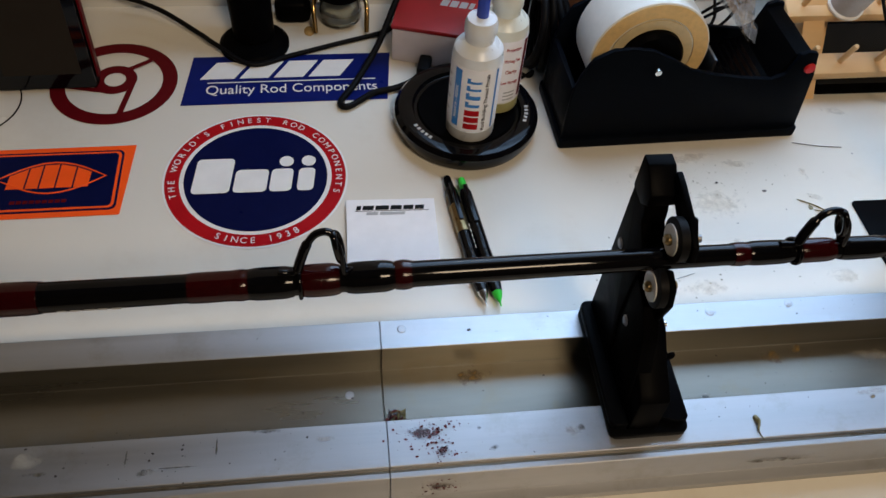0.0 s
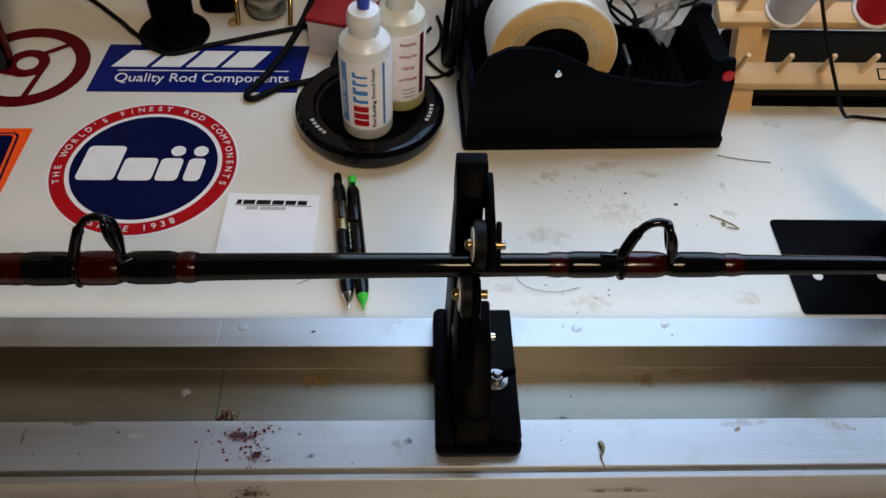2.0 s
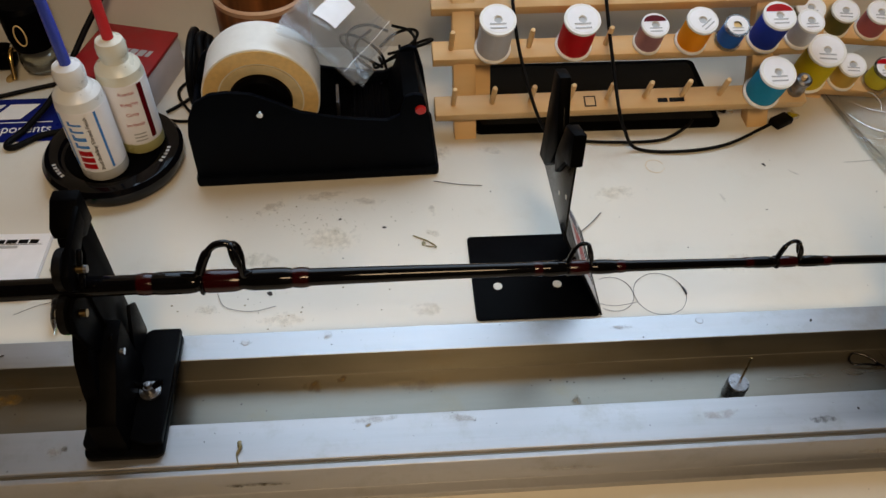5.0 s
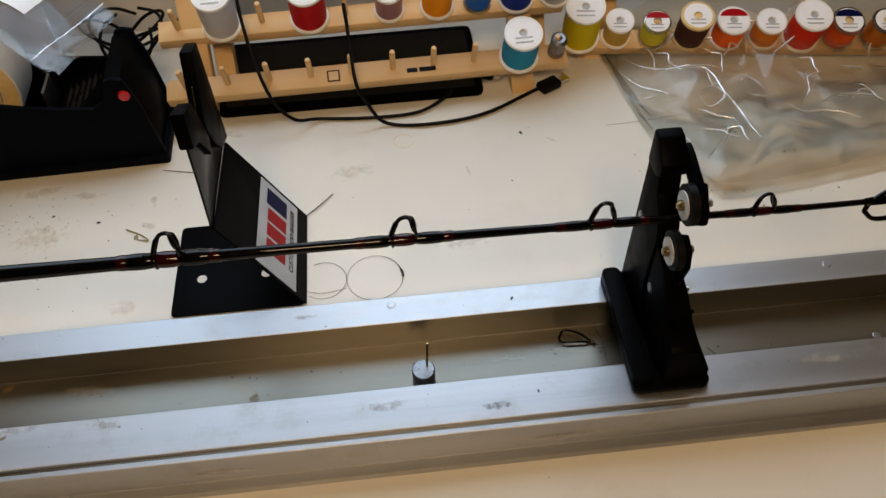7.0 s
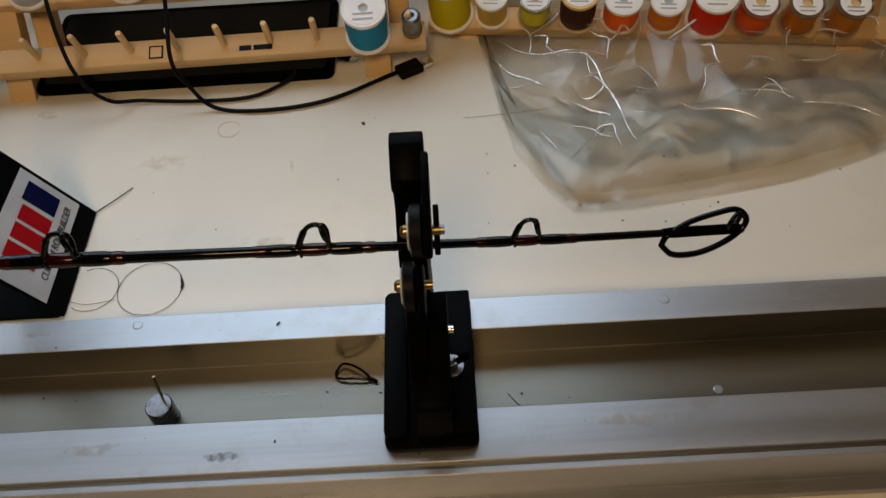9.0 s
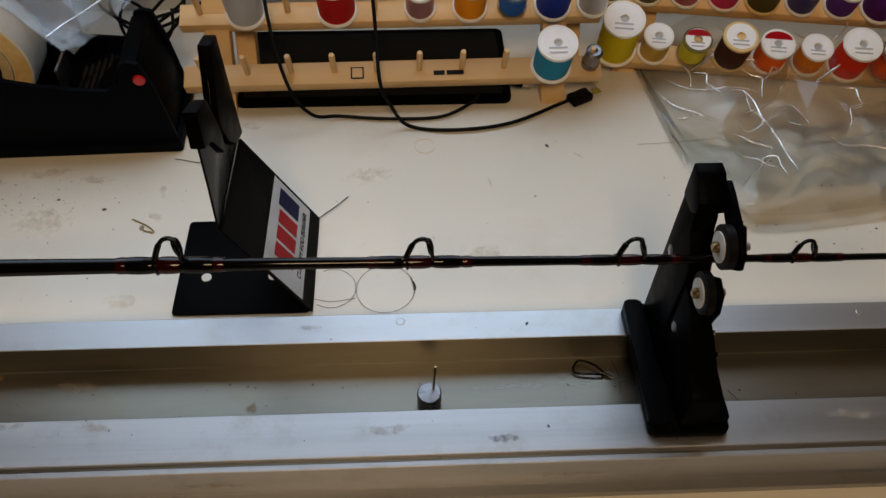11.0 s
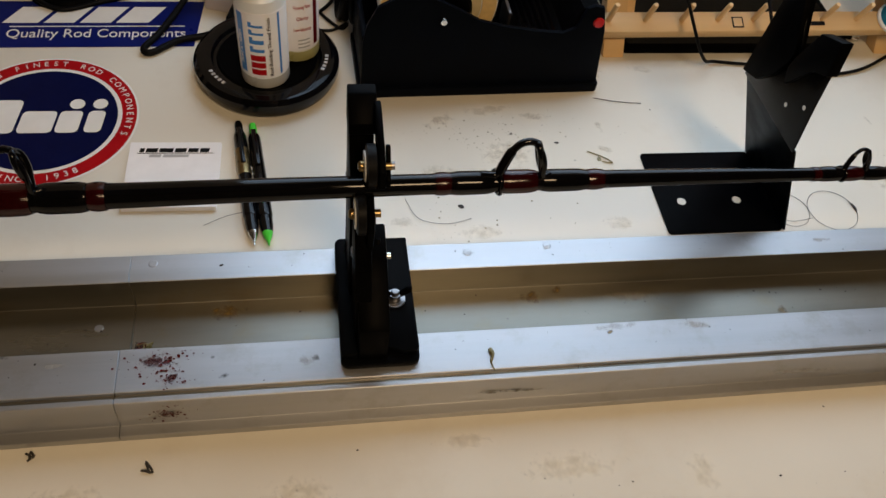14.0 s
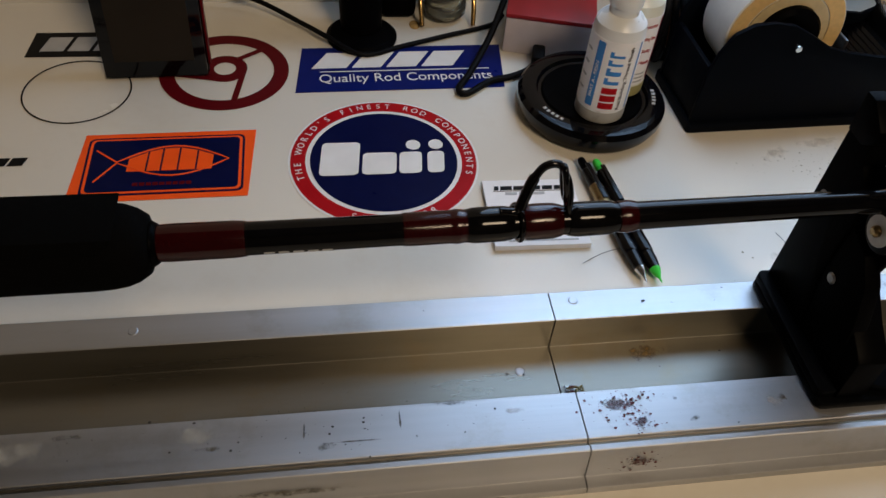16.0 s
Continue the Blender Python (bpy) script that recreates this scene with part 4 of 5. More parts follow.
sheet("film", lambda u, v: zipf(u, v), 22, 22, ZIPF, zipb)
sheet("film", lambda u, v: zipf(u, v, 0.0035 + 0.003 * math.sin(3 * v)), 22, 22, ZIPF, zipb)
sheet("write_panel", lambda u, v: zipf(0.24 + 0.30 * u, 0.35 + 0.42 * v, 0.0075), 8, 8, PAPER, zipb, "white writing panel")
for k in (0.76, 0.80, 0.84, 0.88):
    sheet("zip_strip", lambda u, v: zipf(k + 0.007 * u, v, 0.0070), 2, 22, ZIPF if k < 0.87 else GLINT_ZIP, zipb)
sheet("tab", lambda u, v: zipf(0.98 + 0.11 * u, 0.05 + 0.30 * v, 0.002), 6, 6, ZIPF, zipb, "cloudy corner tab")

# ---- things along the back of the bench ----
cup = thing("wooden_cup", "turned cup of streaked brown wood with a pale rim", "cup", pose(0.238, 0.392, 0))
part("bowl", lathe([(0, 0.0), (0.046, 0.0), (0.049, 0.004), (0.050, 0.120), (0.048, 0.122), (0.0455, 0.120), (0.0445, 0.010), (0, 0.008)], 48), DWOOD, cup)
part("rim", lathe([(0.0502, 0.117), (0.0506, 0.122), (0.048, 0.1245), (0.0452, 0.122), (0.0452, 0.117)], 48), mat("pale_rim_wood", (0.50, 0.30, 0.18), 0.45), cup)
coil = thing("coiled_cord", "bundle of thick black cord coiled on edge beside the wooden cup", "cord", pose(0.176, 0.350, 0))
for k in range(6):
    rz, ry = 0.044 - 0.004 * (k % 3), 0.036 - 0.003 * (k % 2)
    ring = [(-0.014 + 0.0056 * k + 0.004 * math.sin(q + k), ry * math.cos(q) + 0.004 * math.sin(2 * q + k), 0.005 + rz + rz * math.sin(q)) for q in [2 * math.pi * i / 28 for i in range(28)]]
    part("loop", tube(ring, 0.0040, 8, True), RUBBER, coil)

rb = thing("red_box", "red and pale lilac card box lying by the wall", "box", Matrix.Translation((0.0735, 0.395, 0)) @ Matrix.Rotation(radians(-15), 4, "Z"))
part("tray", box(-0.0450, 0.0450, -0.0485, 0.0485, 0.0, 0.0400, 0.002), LILAC, rb)
part("lid", box(-0.0460, 0.0460, -0.0495, 0.0495, 0.0402, 0.0455, 0.0018), REDBOX, rb, "red printed lid")
slab_row("mark", rb, -0.002, -0.004, (0.008, 0.008, 0.008, 0.005), 0.011, 0.002, 0.002, GREYI, 0.0457)

ps = thing("round_base_stand", "black stand with a round domed foot and thick stem", "stand", pose(-0.1265, 0.3905, 0))
part("foot", lathe([(0, 0.010), (0.020, 0.0098), (0.032, 0.007), (0.0365, 0.003), (0.0365, 0.0), (0, 0.0)], 48), BLACK, ps)
part("stem", tube([(0.0, 0.006, 0.008), (-0.001, 0.012, 0.05), (-0.006, 0.020, 0.12), (-0.014, 0.028, 0.25)], [0.0215, 0.0225, 0.025, 0.029], 28), BLACK, ps)
part("mark", prism([(-0.010, 0.088), (0.012, 0.088), (0.011, 0.092), (-0.011, 0.092)], "y", -0.0092, -0.0082), GREYI, ps, "small pale maker mark as a bar")

lamp = thing("alcohol_lamp", "small glass spirit lamp with black hood and brass legs", "spirit lamp", pose(-0.034, 0.4305, 0))
part("jar", lathe([(0, 0.003), (0.018, 0.003), (0.0225, 0.007), (0.0235, 0.016), (0.0215, 0.026), (0.014, 0.033)], 36), GLASS, lamp, "clear glass bowl with pale fluid")
part("fluid", lathe([(0, 0.0045), (0.017, 0.0045), (0.0205, 0.009), (0.0212, 0.017), (0, 0.017)], 36), mat("pale_fluid", (0.55, 0.54, 0.46), 0.2), lamp)
part("hood", lathe([(0.015, 0.033), (0.0235, 0.036), (0.0255, 0.050), (0.0255, 0.085), (0.022, 0.090), (0, 0.091)], 36), BLACK, lamp)
part("badge", tube([(0.0105 * math.cos(q) * 0.55, -0.0265 - 0.0005, 0.062 + 0.013 * math.sin(q)) for q in [2 * math.pi * i / 20 for i in range(20)]], 0.0008, 6, True), CARD, lamp, "pale oval outline")
for sx in (-1, 1):
    part("leg", tube(smoothpath([(sx * 0.0235, 0.004, 0.030), (sx * 0.0285, -0.010, 0.027), (sx * 0.0275, -0.026, 0.003)], 5), 0.0026, 10), GOLD, lamp, "brass leg")
    part("clip", box(sx * 0.0255 - 0.004, sx * 0.0255 + 0.004, -0.004, 0.004, 0.026, 0.033, 0.001), STEEL, lamp)
jb = thing("black_plug", "rounded black plastic plug lying against the wall", "plug", pose(-0.086, 0.436, 0))
part("body", box(-0.019, 0.020, -0.014, 0.014, 0.0, 0.028, 0.009, 4), BLACK, jb)
stn = thing("brown_drip", "dried brown resin drip on the bench", "stain", pose(-0.069, 0.412, 0))
part("drip", lathe([(0, 0.0012), (0.005, 0.001), (0.007, 0.0)], 14, Matrix.Diagonal((0.8, 1.3, 1, 1))), BROWN, stn)

tab = thing("framed_tablet", "black framed tablet propped upright with a dark screen", "tablet", Matrix.Translation((-0.324, 0.3235, 0.002)) @ Matrix.Rotation(radians(1.5), 4, "Z") @ Matrix.Rotation(radians(-9), 4, "X"))
part("case", box(-0.0475, 0.0475, 0.0, 0.013, 0.0, 0.170, 0.0025), BLACK, tab)
part("bezel", box(-0.0470, 0.0470, -0.0030, -0.0002, 0.001, 0.169, 0.0012), GLOSSB, tab)
part("screen", box(-0.0360, 0.0360, -0.0036, -0.0031, 0.017, 0.160), mat("dull_grey_screen", (0.022, 0.019, 0.016), 0.5, 0, 0.1, 20, 0.0, 900, spec=0.06), tab, "dull dark grey screen")
part("edge", box(0.0478, 0.0498, 0.002, 0.012, 0.010, 0.168, 0.0006), MAROON, tab, "dark red side edge")


def cable(name, pts, r, label, category="cable", material=None):
    return tagged(part(name, tube(smoothpath(pts, 8), r, 10), material or RUBBER), label, category, "cables on the bench")


cable("power_cable", [(-0.30, 0.453, 0.03), (-0.235, 0.440, 0.014), (-0.185, 0.400, 0.009), (-0.165, 0.378, 0.010), (-0.128, 0.352, 0.004), (-0.085, 0.368, 0.003), (-0.04, 0.385, 0.003), (0.012, 0.405, 0.003), (0.030, 0.425, 0.003)], 0.0026, "black power cable snaking in front of the round stand")
cable("flat_strap_cable", [(0.060, 0.445, 0.095), (0.034, 0.412, 0.062), (0.004, 0.360, 0.022), (-0.022, 0.318, 0.006), (-0.038, 0.291, 0.004), (-0.030, 0.284, 0.004), (-0.005, 0.303, 0.004), (0.018, 0.310, 0.004), (0.036, 0.318, 0.006), (0.048, 0.328, 0.010)], 0.0034, "thick black cable looped over the blue sticker")
pl = thing("cable_plug", "black moulded plug at the box end", "plug", Matrix.Translation((0.050, 0.3355, 0.0)) @ Matrix.Rotation(radians(-15), 4, "Z"))
part("body", box(-0.0065, 0.0065, -0.012, 0.014, 0.004, 0.016, 0.003, 3), RUBBER, pl)
cable("thin_cable", [(0.145, 0.405, 0.003), (0.130, 0.375, 0.003), (0.143, 0.345, 0.003), (0.160, 0.325, 0.003), (0.166, 0.332, 0.004), (0.150, 0.322, 0.003), (0.132, 0.323, 0.003), (0.118, 0.318, 0.012)], 0.0017, "thin black cable trailing from the mug warmer")
cable("thin_cable", [(0.152, 0.425, 0.003), (0.156, 0.400, 0.003), (0.152, 0.372, 0.004), (0.138, 0.352, 0.004), (0.122, 0.338, 0.003)], 0.0020, "thin black cable coiled behind the bottles")
for k in range(5):
    rr = 0.022 + 0.004 * (k % 3)
    cx, cy = 0.345 + 0.012 * k, 0.400 + 0.006 * (k % 2)
    cable("thin_cable", [(cx + rr * math.cos(a + k) * 1.2, cy + rr * math.sin(a + k) * 0.8, 0.004 + 0.05 * abs(math.sin(a * 0.5 + k))) for a in [i * 0.7 for i in range(9)]], 0.0018, "tangled thin black cable behind the dispenser")
cable("thin_cable", [(0.335, 0.330, 0.003), (0.352, 0.318, 0.004), (0.375, 0.318, 0.004), (0.395, 0.330, 0.005)], 0.0018, "thin black cable behind the tape dispenser")

# ---- bent metal rest with a label ----
rest = thing("bent_metal_rest", "black bent sheet metal rod rest with a grey and red label", "rod rest", Matrix.Identity(4))
part("base_plate", prism(rrect(0.4425, 0.5555, 0.0335, 0.1345, 0.004), "z", 0.0003, 0.0022, 0.0004), BLACKP, rest)
for hx in (0.466, 0.522):
    part("hole", disc(0.0042, 0.0023, 0.0026, hx, 0.0712, 24), TABLE, rest, "round hole showing the white bench")


def quadplate(a, b, c, d, th):
    a, b, c, d = Vector(a), Vector(b), Vector(c), Vector(d)
    n = (b - a).cross(d - a).normalized() * th
    bm = bmesh.new()
    lo = [bm.verts.new(p) for p in (a, b, c, d)]
    hi = [bm.verts.new(p + n) for p in (a, b, c, d)]
    bm.faces.new(lo[::-1])
    bm.faces.new(hi)
    for i in range(4):
        bm.faces.new((lo[i], lo[(i + 1) % 4], hi[(i + 1) % 4], hi[i]))
    return bm


PA, PB, PC, PD = Vector((0.556, 0.034, 0.001)), Vector((0.556, 0.136, 0.001)), Vector((0.506, 0.125, 0.110)), Vector((0.506, 0.025, 0.116))
part("slope_plate", quadplate(PA, PB, PC, PD, 0.0018), BLACKP, rest)


def onslope(u, v, lift):
    n = (PB - PA).cross(PD - PA).normalized()
    return PA.lerp(PB, u).lerp(PD.lerp(PC, u), v) + n * (0.0018 + lift)


def slope_quad(name, u0, u1, v0, v1, material, lift, label=""):
    q = [onslope(u, v, lift) for u, v in ((u0, v0), (u1, v0), (u1, v1), (u0, v1))]
    return part(name, quadplate(*q, 0.0002), material, rest, label, smooth=False)


slope_quad("label_plate", 0.02, 0.965, 0.14, 0.60, mat("silver_label", (0.50, 0.51, 0.53), 0.35), 0.0002, "silver grey printed label")
for k in range(3):
    slope_quad("mark", 0.20 + k * 0.17, 0.34 + k * 0.17, 0.28, 0.50, CRIM, 0.0005, "red block of a maker mark")
slope_quad("mark", 0.72, 0.90, 0.28, 0.52, NAVY, 0.0005, "dark emblem block")
nrm = (PB - PA).cross(PD - PA).normalized()
ux = (PB - PA).normalized()
mt = Matrix((ux, nrm.cross(ux), nrm)).transposed().to_4x4()
mt.translation = onslope(0.53, 0.205, 0.0006)
text("CUSTOM ROD BUILDER", 0.0085, INK, rest, mt, width=0.070)
part("fork_plate", prism([(0.025, 0.1155), (0.031, 0.155), (0.037, 0.211), (0.062, 0.200), (0.076, 0.173), (0.101, 0.214), (0.119, 0.208), (0.127, 0.1105)], "x", 0.5042, 0.5060, 0.0004),
     mat("glossy_black_sheet", (0.004, 0.004, 0.004), 0.22, 0, 0.15, 30, 0.05, 900, spec=0.10), rest, "glossy black folded sheet")
part("fork_pad", prism([(0.128, 0.114), (0.121, 0.211), (0.101, 0.217), (0.0775, 0.172), (0.0800, 0.160), (0.0890, 0.141), (0.106, 0.122)], "x", 0.5005, 0.5097, 0.0014), BLACK, rest, "thick black pad on the taller prong")
part("fork_pad", prism([(0.0745, 0.172), (0.062, 0.204), (0.037, 0.215), (0.033, 0.187), (0.050, 0.178), (0.071, 0.147), (0.077, 0.160)], "x", 0.5002, 0.5100, 0.0014), BLACK, rest, "thick black pad on the shorter prong")
for y, z in ((0.060, 0.135), (0.040, 0.150)):
    part("hole", disc(0.0020, 0, 0.0003, 0, 0, 16), TABLE, rest).matrix_local = Matrix.Translation((0.5041, y, z)) @ Matrix.Rotation(radians(-90), 4, "Y")

# ---- thread racks ----
PEG_TILT = 22


def rack(m, length, rows, npeg, label):
    t = thing("thread_rack", label, "thread rack", m, "thread racks")
    yb, zb = rows[-1]
    for x in (0.034, length - 0.046):
        part("upright", prism([(-0.004, 0.0), (0.016, 0.0), (yb + 0.032, zb + 0.030), (yb + 0.018, zb + 0.036)], "x", x - 0.012, x + 0.012, 0.001), WOOD, t)
        part("prop", prism([(0.030, 0.0), (0.052, 0.0), (yb + 0.040, zb + 0.012), (yb + 0.030, zb + 0.020)], "x", x + 0.0125, x + 0.032, 0.001), WOOD, t)
    for r, (y, z) in enumerate(rows):
        rm = Matrix.Translation((0, y, z)) @ Matrix.Rotation(radians(PEG_TILT), 4, "X")
        bm = box(0, length, -0.012, 0.012, -0.013, 0.0, 0.0012)
        bmesh.ops.transform(bm, matrix=rm, verts=bm.verts[:])
        rail = part("rail", bm, WOOD, t)
        for k in range(npeg):
            part("peg", lathe([(0.0029, -0.004), (0.0029, 0.028), (0.0023, 0.030), (0, 0.0303)], 16, rm @ Matrix.Translation((0.020 + k * (length - 0.034) / (npeg - 1), 0.002, 0.0))), WOOD, rail)
    return t


ROWS1 = ((0.006, 0.040), (0.046, 0.0825), (0.076, 0.125))
RM1 = Matrix.Translation((0.4205, 0.2845, 0)) @ Matrix.Rotation(radians(1.2), 4, "Z")
rk = rack(RM1, 0.414, ROWS1, 10, "pale birch thread rack with three peg rails, partly filled")
face = Matrix.Translation((0, ROWS1[0][0], ROWS1[0][1])) @ Matrix.Rotation(radians(PEG_TILT), 4, "X")
for x0, x1, y0, y1, mm, lift in ((0.245, 0.256, -0.006, -0.001, INK, 0.0003), (0.258, 0.275, -0.006, -0.001, INK, 0.0003), (0.163, 0.176, -0.008, 0.005, INK, 0.0003), (0.1645, 0.1745, -0.0065, 0.0035, WOOD, 0.0006)):
    part("mark", box(x0, x1, y0, y1, lift, lift + 0.0003), mm, rk).matrix_local = face
ROWS2 = ((0.0, 0.0235), (0.048, 0.062))
RM2 = Matrix.Translation((0.838, 0.347, 0)) @ Matrix.Rotation(radians(-8), 4, "Z")
rack(RM2, 0.44, ROWS2, 11, "pale wooden thread rack crowded with coloured spools")

THREADS = {}


def thread_mat(c, shine):
    key = (c, shine)
    if key not in THREADS:
        THREADS[key] = mat("thread_%d" % len(THREADS), c, 0.38 if shine else 0.62, 0.5 if shine else 0.0, 0.16, 500, 0.35, 1800, stretch=(1, 1, 9), spec=0.15)
    return THREADS[key]


def spool(x, y, z, r, h, colour, label, base, tilt=PEG_TILT, shine=False, flange=None, top=None, turn=0.0):
    """A wound spool; x, y, z is the middle of its foot on the rail."""
    t = thing("thread_spool", label, "thread spool", base @ Matrix.Translation((x, y, z)) @ Matrix.Rotation(radians(tilt), 4, "X") @ Matrix.Rotation(radians(turn), 4, "Z"), "thread spools")
    fm = flange or WHITEP
    part("flange", lathe([(0.004, 0.0), (r * 0.96, 0.0), (r, 0.001), (r, 0.0032), (r * 0.93, 0.0042), (0.004, 0.0042)], 30), fm, t)
    part("flange", lathe([(0.004, h - 0.004), (r * 0.90, h - 0.004), (r * 0.96, h - 0.003), (r * 0.96, h - 0.0006), (r * 0.93, h), (0.0045, h), (0.0035, h - 0.002)], 30), fm, t)
    part("winding", lathe([(0.004, 0.0043), (r * 0.88, 0.0043), (r * 0.90, h * 0.4), (r * 0.88, h - 0.0041), (0.004, h - 0.0041)], 30), thread_mat(colour, shine), t, "wound thread")
    if top:
        part("end_label", disc(r * 0.82, h + 0.0001, h + 0.0004, r_in=0.0045, seg=30), PAPER, t, "round paper end label")
        bm = bmesh.new()
        n = 12
        vs = [bm.verts.new((r * 0.78 * math.cos(math.pi * i / n), r * 0.25 + r * 0.5 * math.sin(math.pi * i / n), h + 0.0006)) for i in range(n + 1)]
        bm.faces.new(vs)
        part("label_band", bm, top, t)
    else:
        part("end_label", disc(r * 0.80, h + 0.0001, h + 0.0003, r_in=0.0045, seg=30), PAPER, t, "round paper end label")
    part("bore", lathe([(0.0047, h - 0.0012), (0.0030, h - 0.0016), (0, h - 0.0018)], 20), GREYI if flange is None else CARD, t)
    for k in range(2):
        part("label_bar", box(-r * 0.45, r * 0.40, -r * (0.32 + 0.25 * k), -r * (0.24 + 0.25 * k), h + 0.0005, h + 0.0008), GREYI, t)
    return t


def p1(x):
    return x - 0.4205


y2, z2 = ROWS1[1]
spool(p1(0.485), y2, z2, 0.0198, 0.053, (0.50, 0.50, 0.52), "large spool of pale grey thread on the rack", RM1)
spool(p1(0.573), y2, z2, 0.0200, 0.049, (0.46, 0.004, 0.008), "large spool of deep red thread on the rack", RM1)
spool(p1(0.654), y2, z2, 0.0155, 0.035, (0.36, 0.18, 0.20), "small spool of metallic mauve thread", RM1, shine=True, top=MAROON)
spool(p1(0.703), y2, z2, 0.0175, 0.041, (0.85, 0.28, 0.008), "spool of golden orange thread with a wide foot", RM1, turn=40)
spool(p1(0.745), y2, z2, 0.0145, 0.030, (0.02, 0.12, 0.45), "small clear-ended spool of bright blue thread", RM1, flange=GLASS)
spool(p1(0.785), y2, z2, 0.0185, 0.045, (0.012, 0.035, 0.30), "spool of royal blue thread with a red and white end", RM1, top=CRIM)
spool(p1(0.825), y2, z2, 0.0155, 0.034, (0.55, 0.55, 0.57), "small spool of metallic silver thread", RM1, shine=True)
spool(p1(0.783), ROWS1[0][0], ROWS1[0][1], 0.0205, 0.045, (0.006, 0.22, 0.36), "spool of teal blue thread on the front rail", RM1, top=None)
thb = thing("metal_bobbin", "small knurled metal bobbin on the rack's front rail", "bobbin", RM1 @ Matrix.Translation((p1(0.823), 0.008, 0.0405)) @ Matrix.Rotation(radians(PEG_TILT), 4, "X"))
part("body", lathe([(0.006, 0.0), (0.0088, 0.0006), (0.0090, 0.006), (0.0080, 0.0070), (0.0078, 0.020), (0.0085, 0.021), (0.0085, 0.024), (0.006, 0.026), (0.003, 0.026), (0.003, 0.022), (0, 0.022)], 28), WEIGHT, thb)

PITCH = 0.0398
R2 = [("large spool of mustard yellow thread", 0.022, 0.058, (0.62, 0.47, 0.008), False, None, None), ("small spool of shiny gold thread", 0.0160, 0.033, (0.62, 0.40, 0.08), True, None, None),
      ("clear spool with a little yellow thread", 0.0155, 0.031, (0.62, 0.52, 0.04), False, GLASS, CRIM), ("wooden spool of dark brown thread", 0.0185, 0.042, (0.055, 0.014, 0.008), False, CARD, None),
      ("spool of fluorescent orange thread", 0.0180, 0.034, (0.95, 0.14, 0.015), False, None, CRIM), ("spool of amber orange thread", 0.0165, 0.033, (0.70, 0.20, 0.015), False, None, None),
      ("large spool of vermilion red thread", 0.0200, 0.044, (0.70, 0.028, 0.006), False, None, None), ("clear spool of orange red thread", 0.0175, 0.034, (0.75, 0.10, 0.015), False, GLASS, NAVY),
      ("spool of variegated orange thread", 0.0160, 0.034, (0.60, 0.19, 0.02), True, GLASS, None), ("spool of variegated amber thread", 0.0165, 0.036, (0.60, 0.20, 0.03), True, GLASS, None)]
for k, (lab, r, h, c, sh, fl, tp) in enumerate(R2):
    spool(0.021 + k * PITCH, 0.002, ROWS2[0][1], r, h, c, lab + " on the crowded rack", RM2, shine=sh, flange=fl, top=tp)
R3 = [("spool of olive green metallic thread", 0.0175, 0.035, (0.20, 0.20, 0.09), True, None, None), ("spool of pale olive thread", 0.0165, 0.033, (0.16, 0.15, 0.05), True, None, None), ("spool of dusty pink metallic thread", 0.0165, 0.034, (0.55, 0.16, 0.20), True, None, None),
      ("spool of hot pink thread", 0.0170, 0.034, (0.75, 0.05, 0.16), False, None, None), ("wooden spool of dark olive thread", 0.0185, 0.042, (0.10, 0.085, 0.02), False, CARD, None), ("spool of indigo metallic thread", 0.0165, 0.034, (0.07, 0.06, 0.22), True, None, None),
      ("spool of violet thread", 0.0165, 0.034, (0.10, 0.03, 0.22), False, None, None), ("spool of deep purple thread", 0.0190, 0.042, (0.09, 0.012, 0.16), False, None, None), ("spool of turquoise thread", 0.0175, 0.036, (0.012, 0.22, 0.30), False, None, None),
      ("spool of dark plum thread", 0.0170, 0.036, (0.06, 0.01, 0.05), False, None, None)]
for k, (lab, r, h, c, sh, fl, tp) in enumerate(R3):
    spool(0.010 + k * PITCH, ROWS2[1][0] + 0.002, ROWS2[1][1], r, h, c, lab + " on the rear rail", RM2, shine=sh, flange=fl, top=tp)

tb = thing("flat_tablet", "thin black tablet lying flat under the thread rack", "tablet", Matrix.Translation((0.606, 0.349, 0)) @ Matrix.Rotation(radians(0.3), 4, "Z"))
part("body", prism(rrect(-0.142, 0.140, -0.0610, 0.0600, 0.008), "z", 0.0, 0.0075, 0.002), BLACK, tb)
part("screen", prism(rrect(-0.134, 0.132, -0.053, 0.052, 0.004), "z", 0.0077, 0.0082), SCREEN, tb, "glossy black screen")

# cable with a plug trailing over the rack
usb = thing("usb_cable", "thin black charging cable with a metal plug looping on the bench", "cable", Matrix.Identity(4), "cables on the bench")
part("cord", tube(smoothpath([(0.603, 0.445, 0.20), (0.604, 0.385, 0.150), (0.607, 0.338, 0.110), (0.610, 0.300, 0.080), (0.613, 0.262, 0.053), (0.622, 0.256, 0.030), (0.640, 0.254, 0.004), (0.684, 0.248, 0.003), (0.742, 0.257, 0.003), (0.805, 0.289, 0.004)], 8), 0.0019, 10), RUBBER, usb)
part("plug_body", box(-0.0078, 0.0078, -0.012, 0.012, 0.0, 0.0085, 0.002, 3), RUBBER, usb).matrix_local = Matrix.Translation((0.817, 0.2925, 0.0005)) @ Matrix.Rotation(radians(-62), 4, "Z")
shell = part("plug_shell", box(-0.006, 0.006, 0.0122, 0.024, 0.002, 0.0065, 0.0005), STEEL, usb, "bright metal plug shell")
shell.matrix_local = Matrix.Translation((0.817, 0.2925, 0.0005)) @ Matrix.Rotation(radians(-62), 4, "Z")
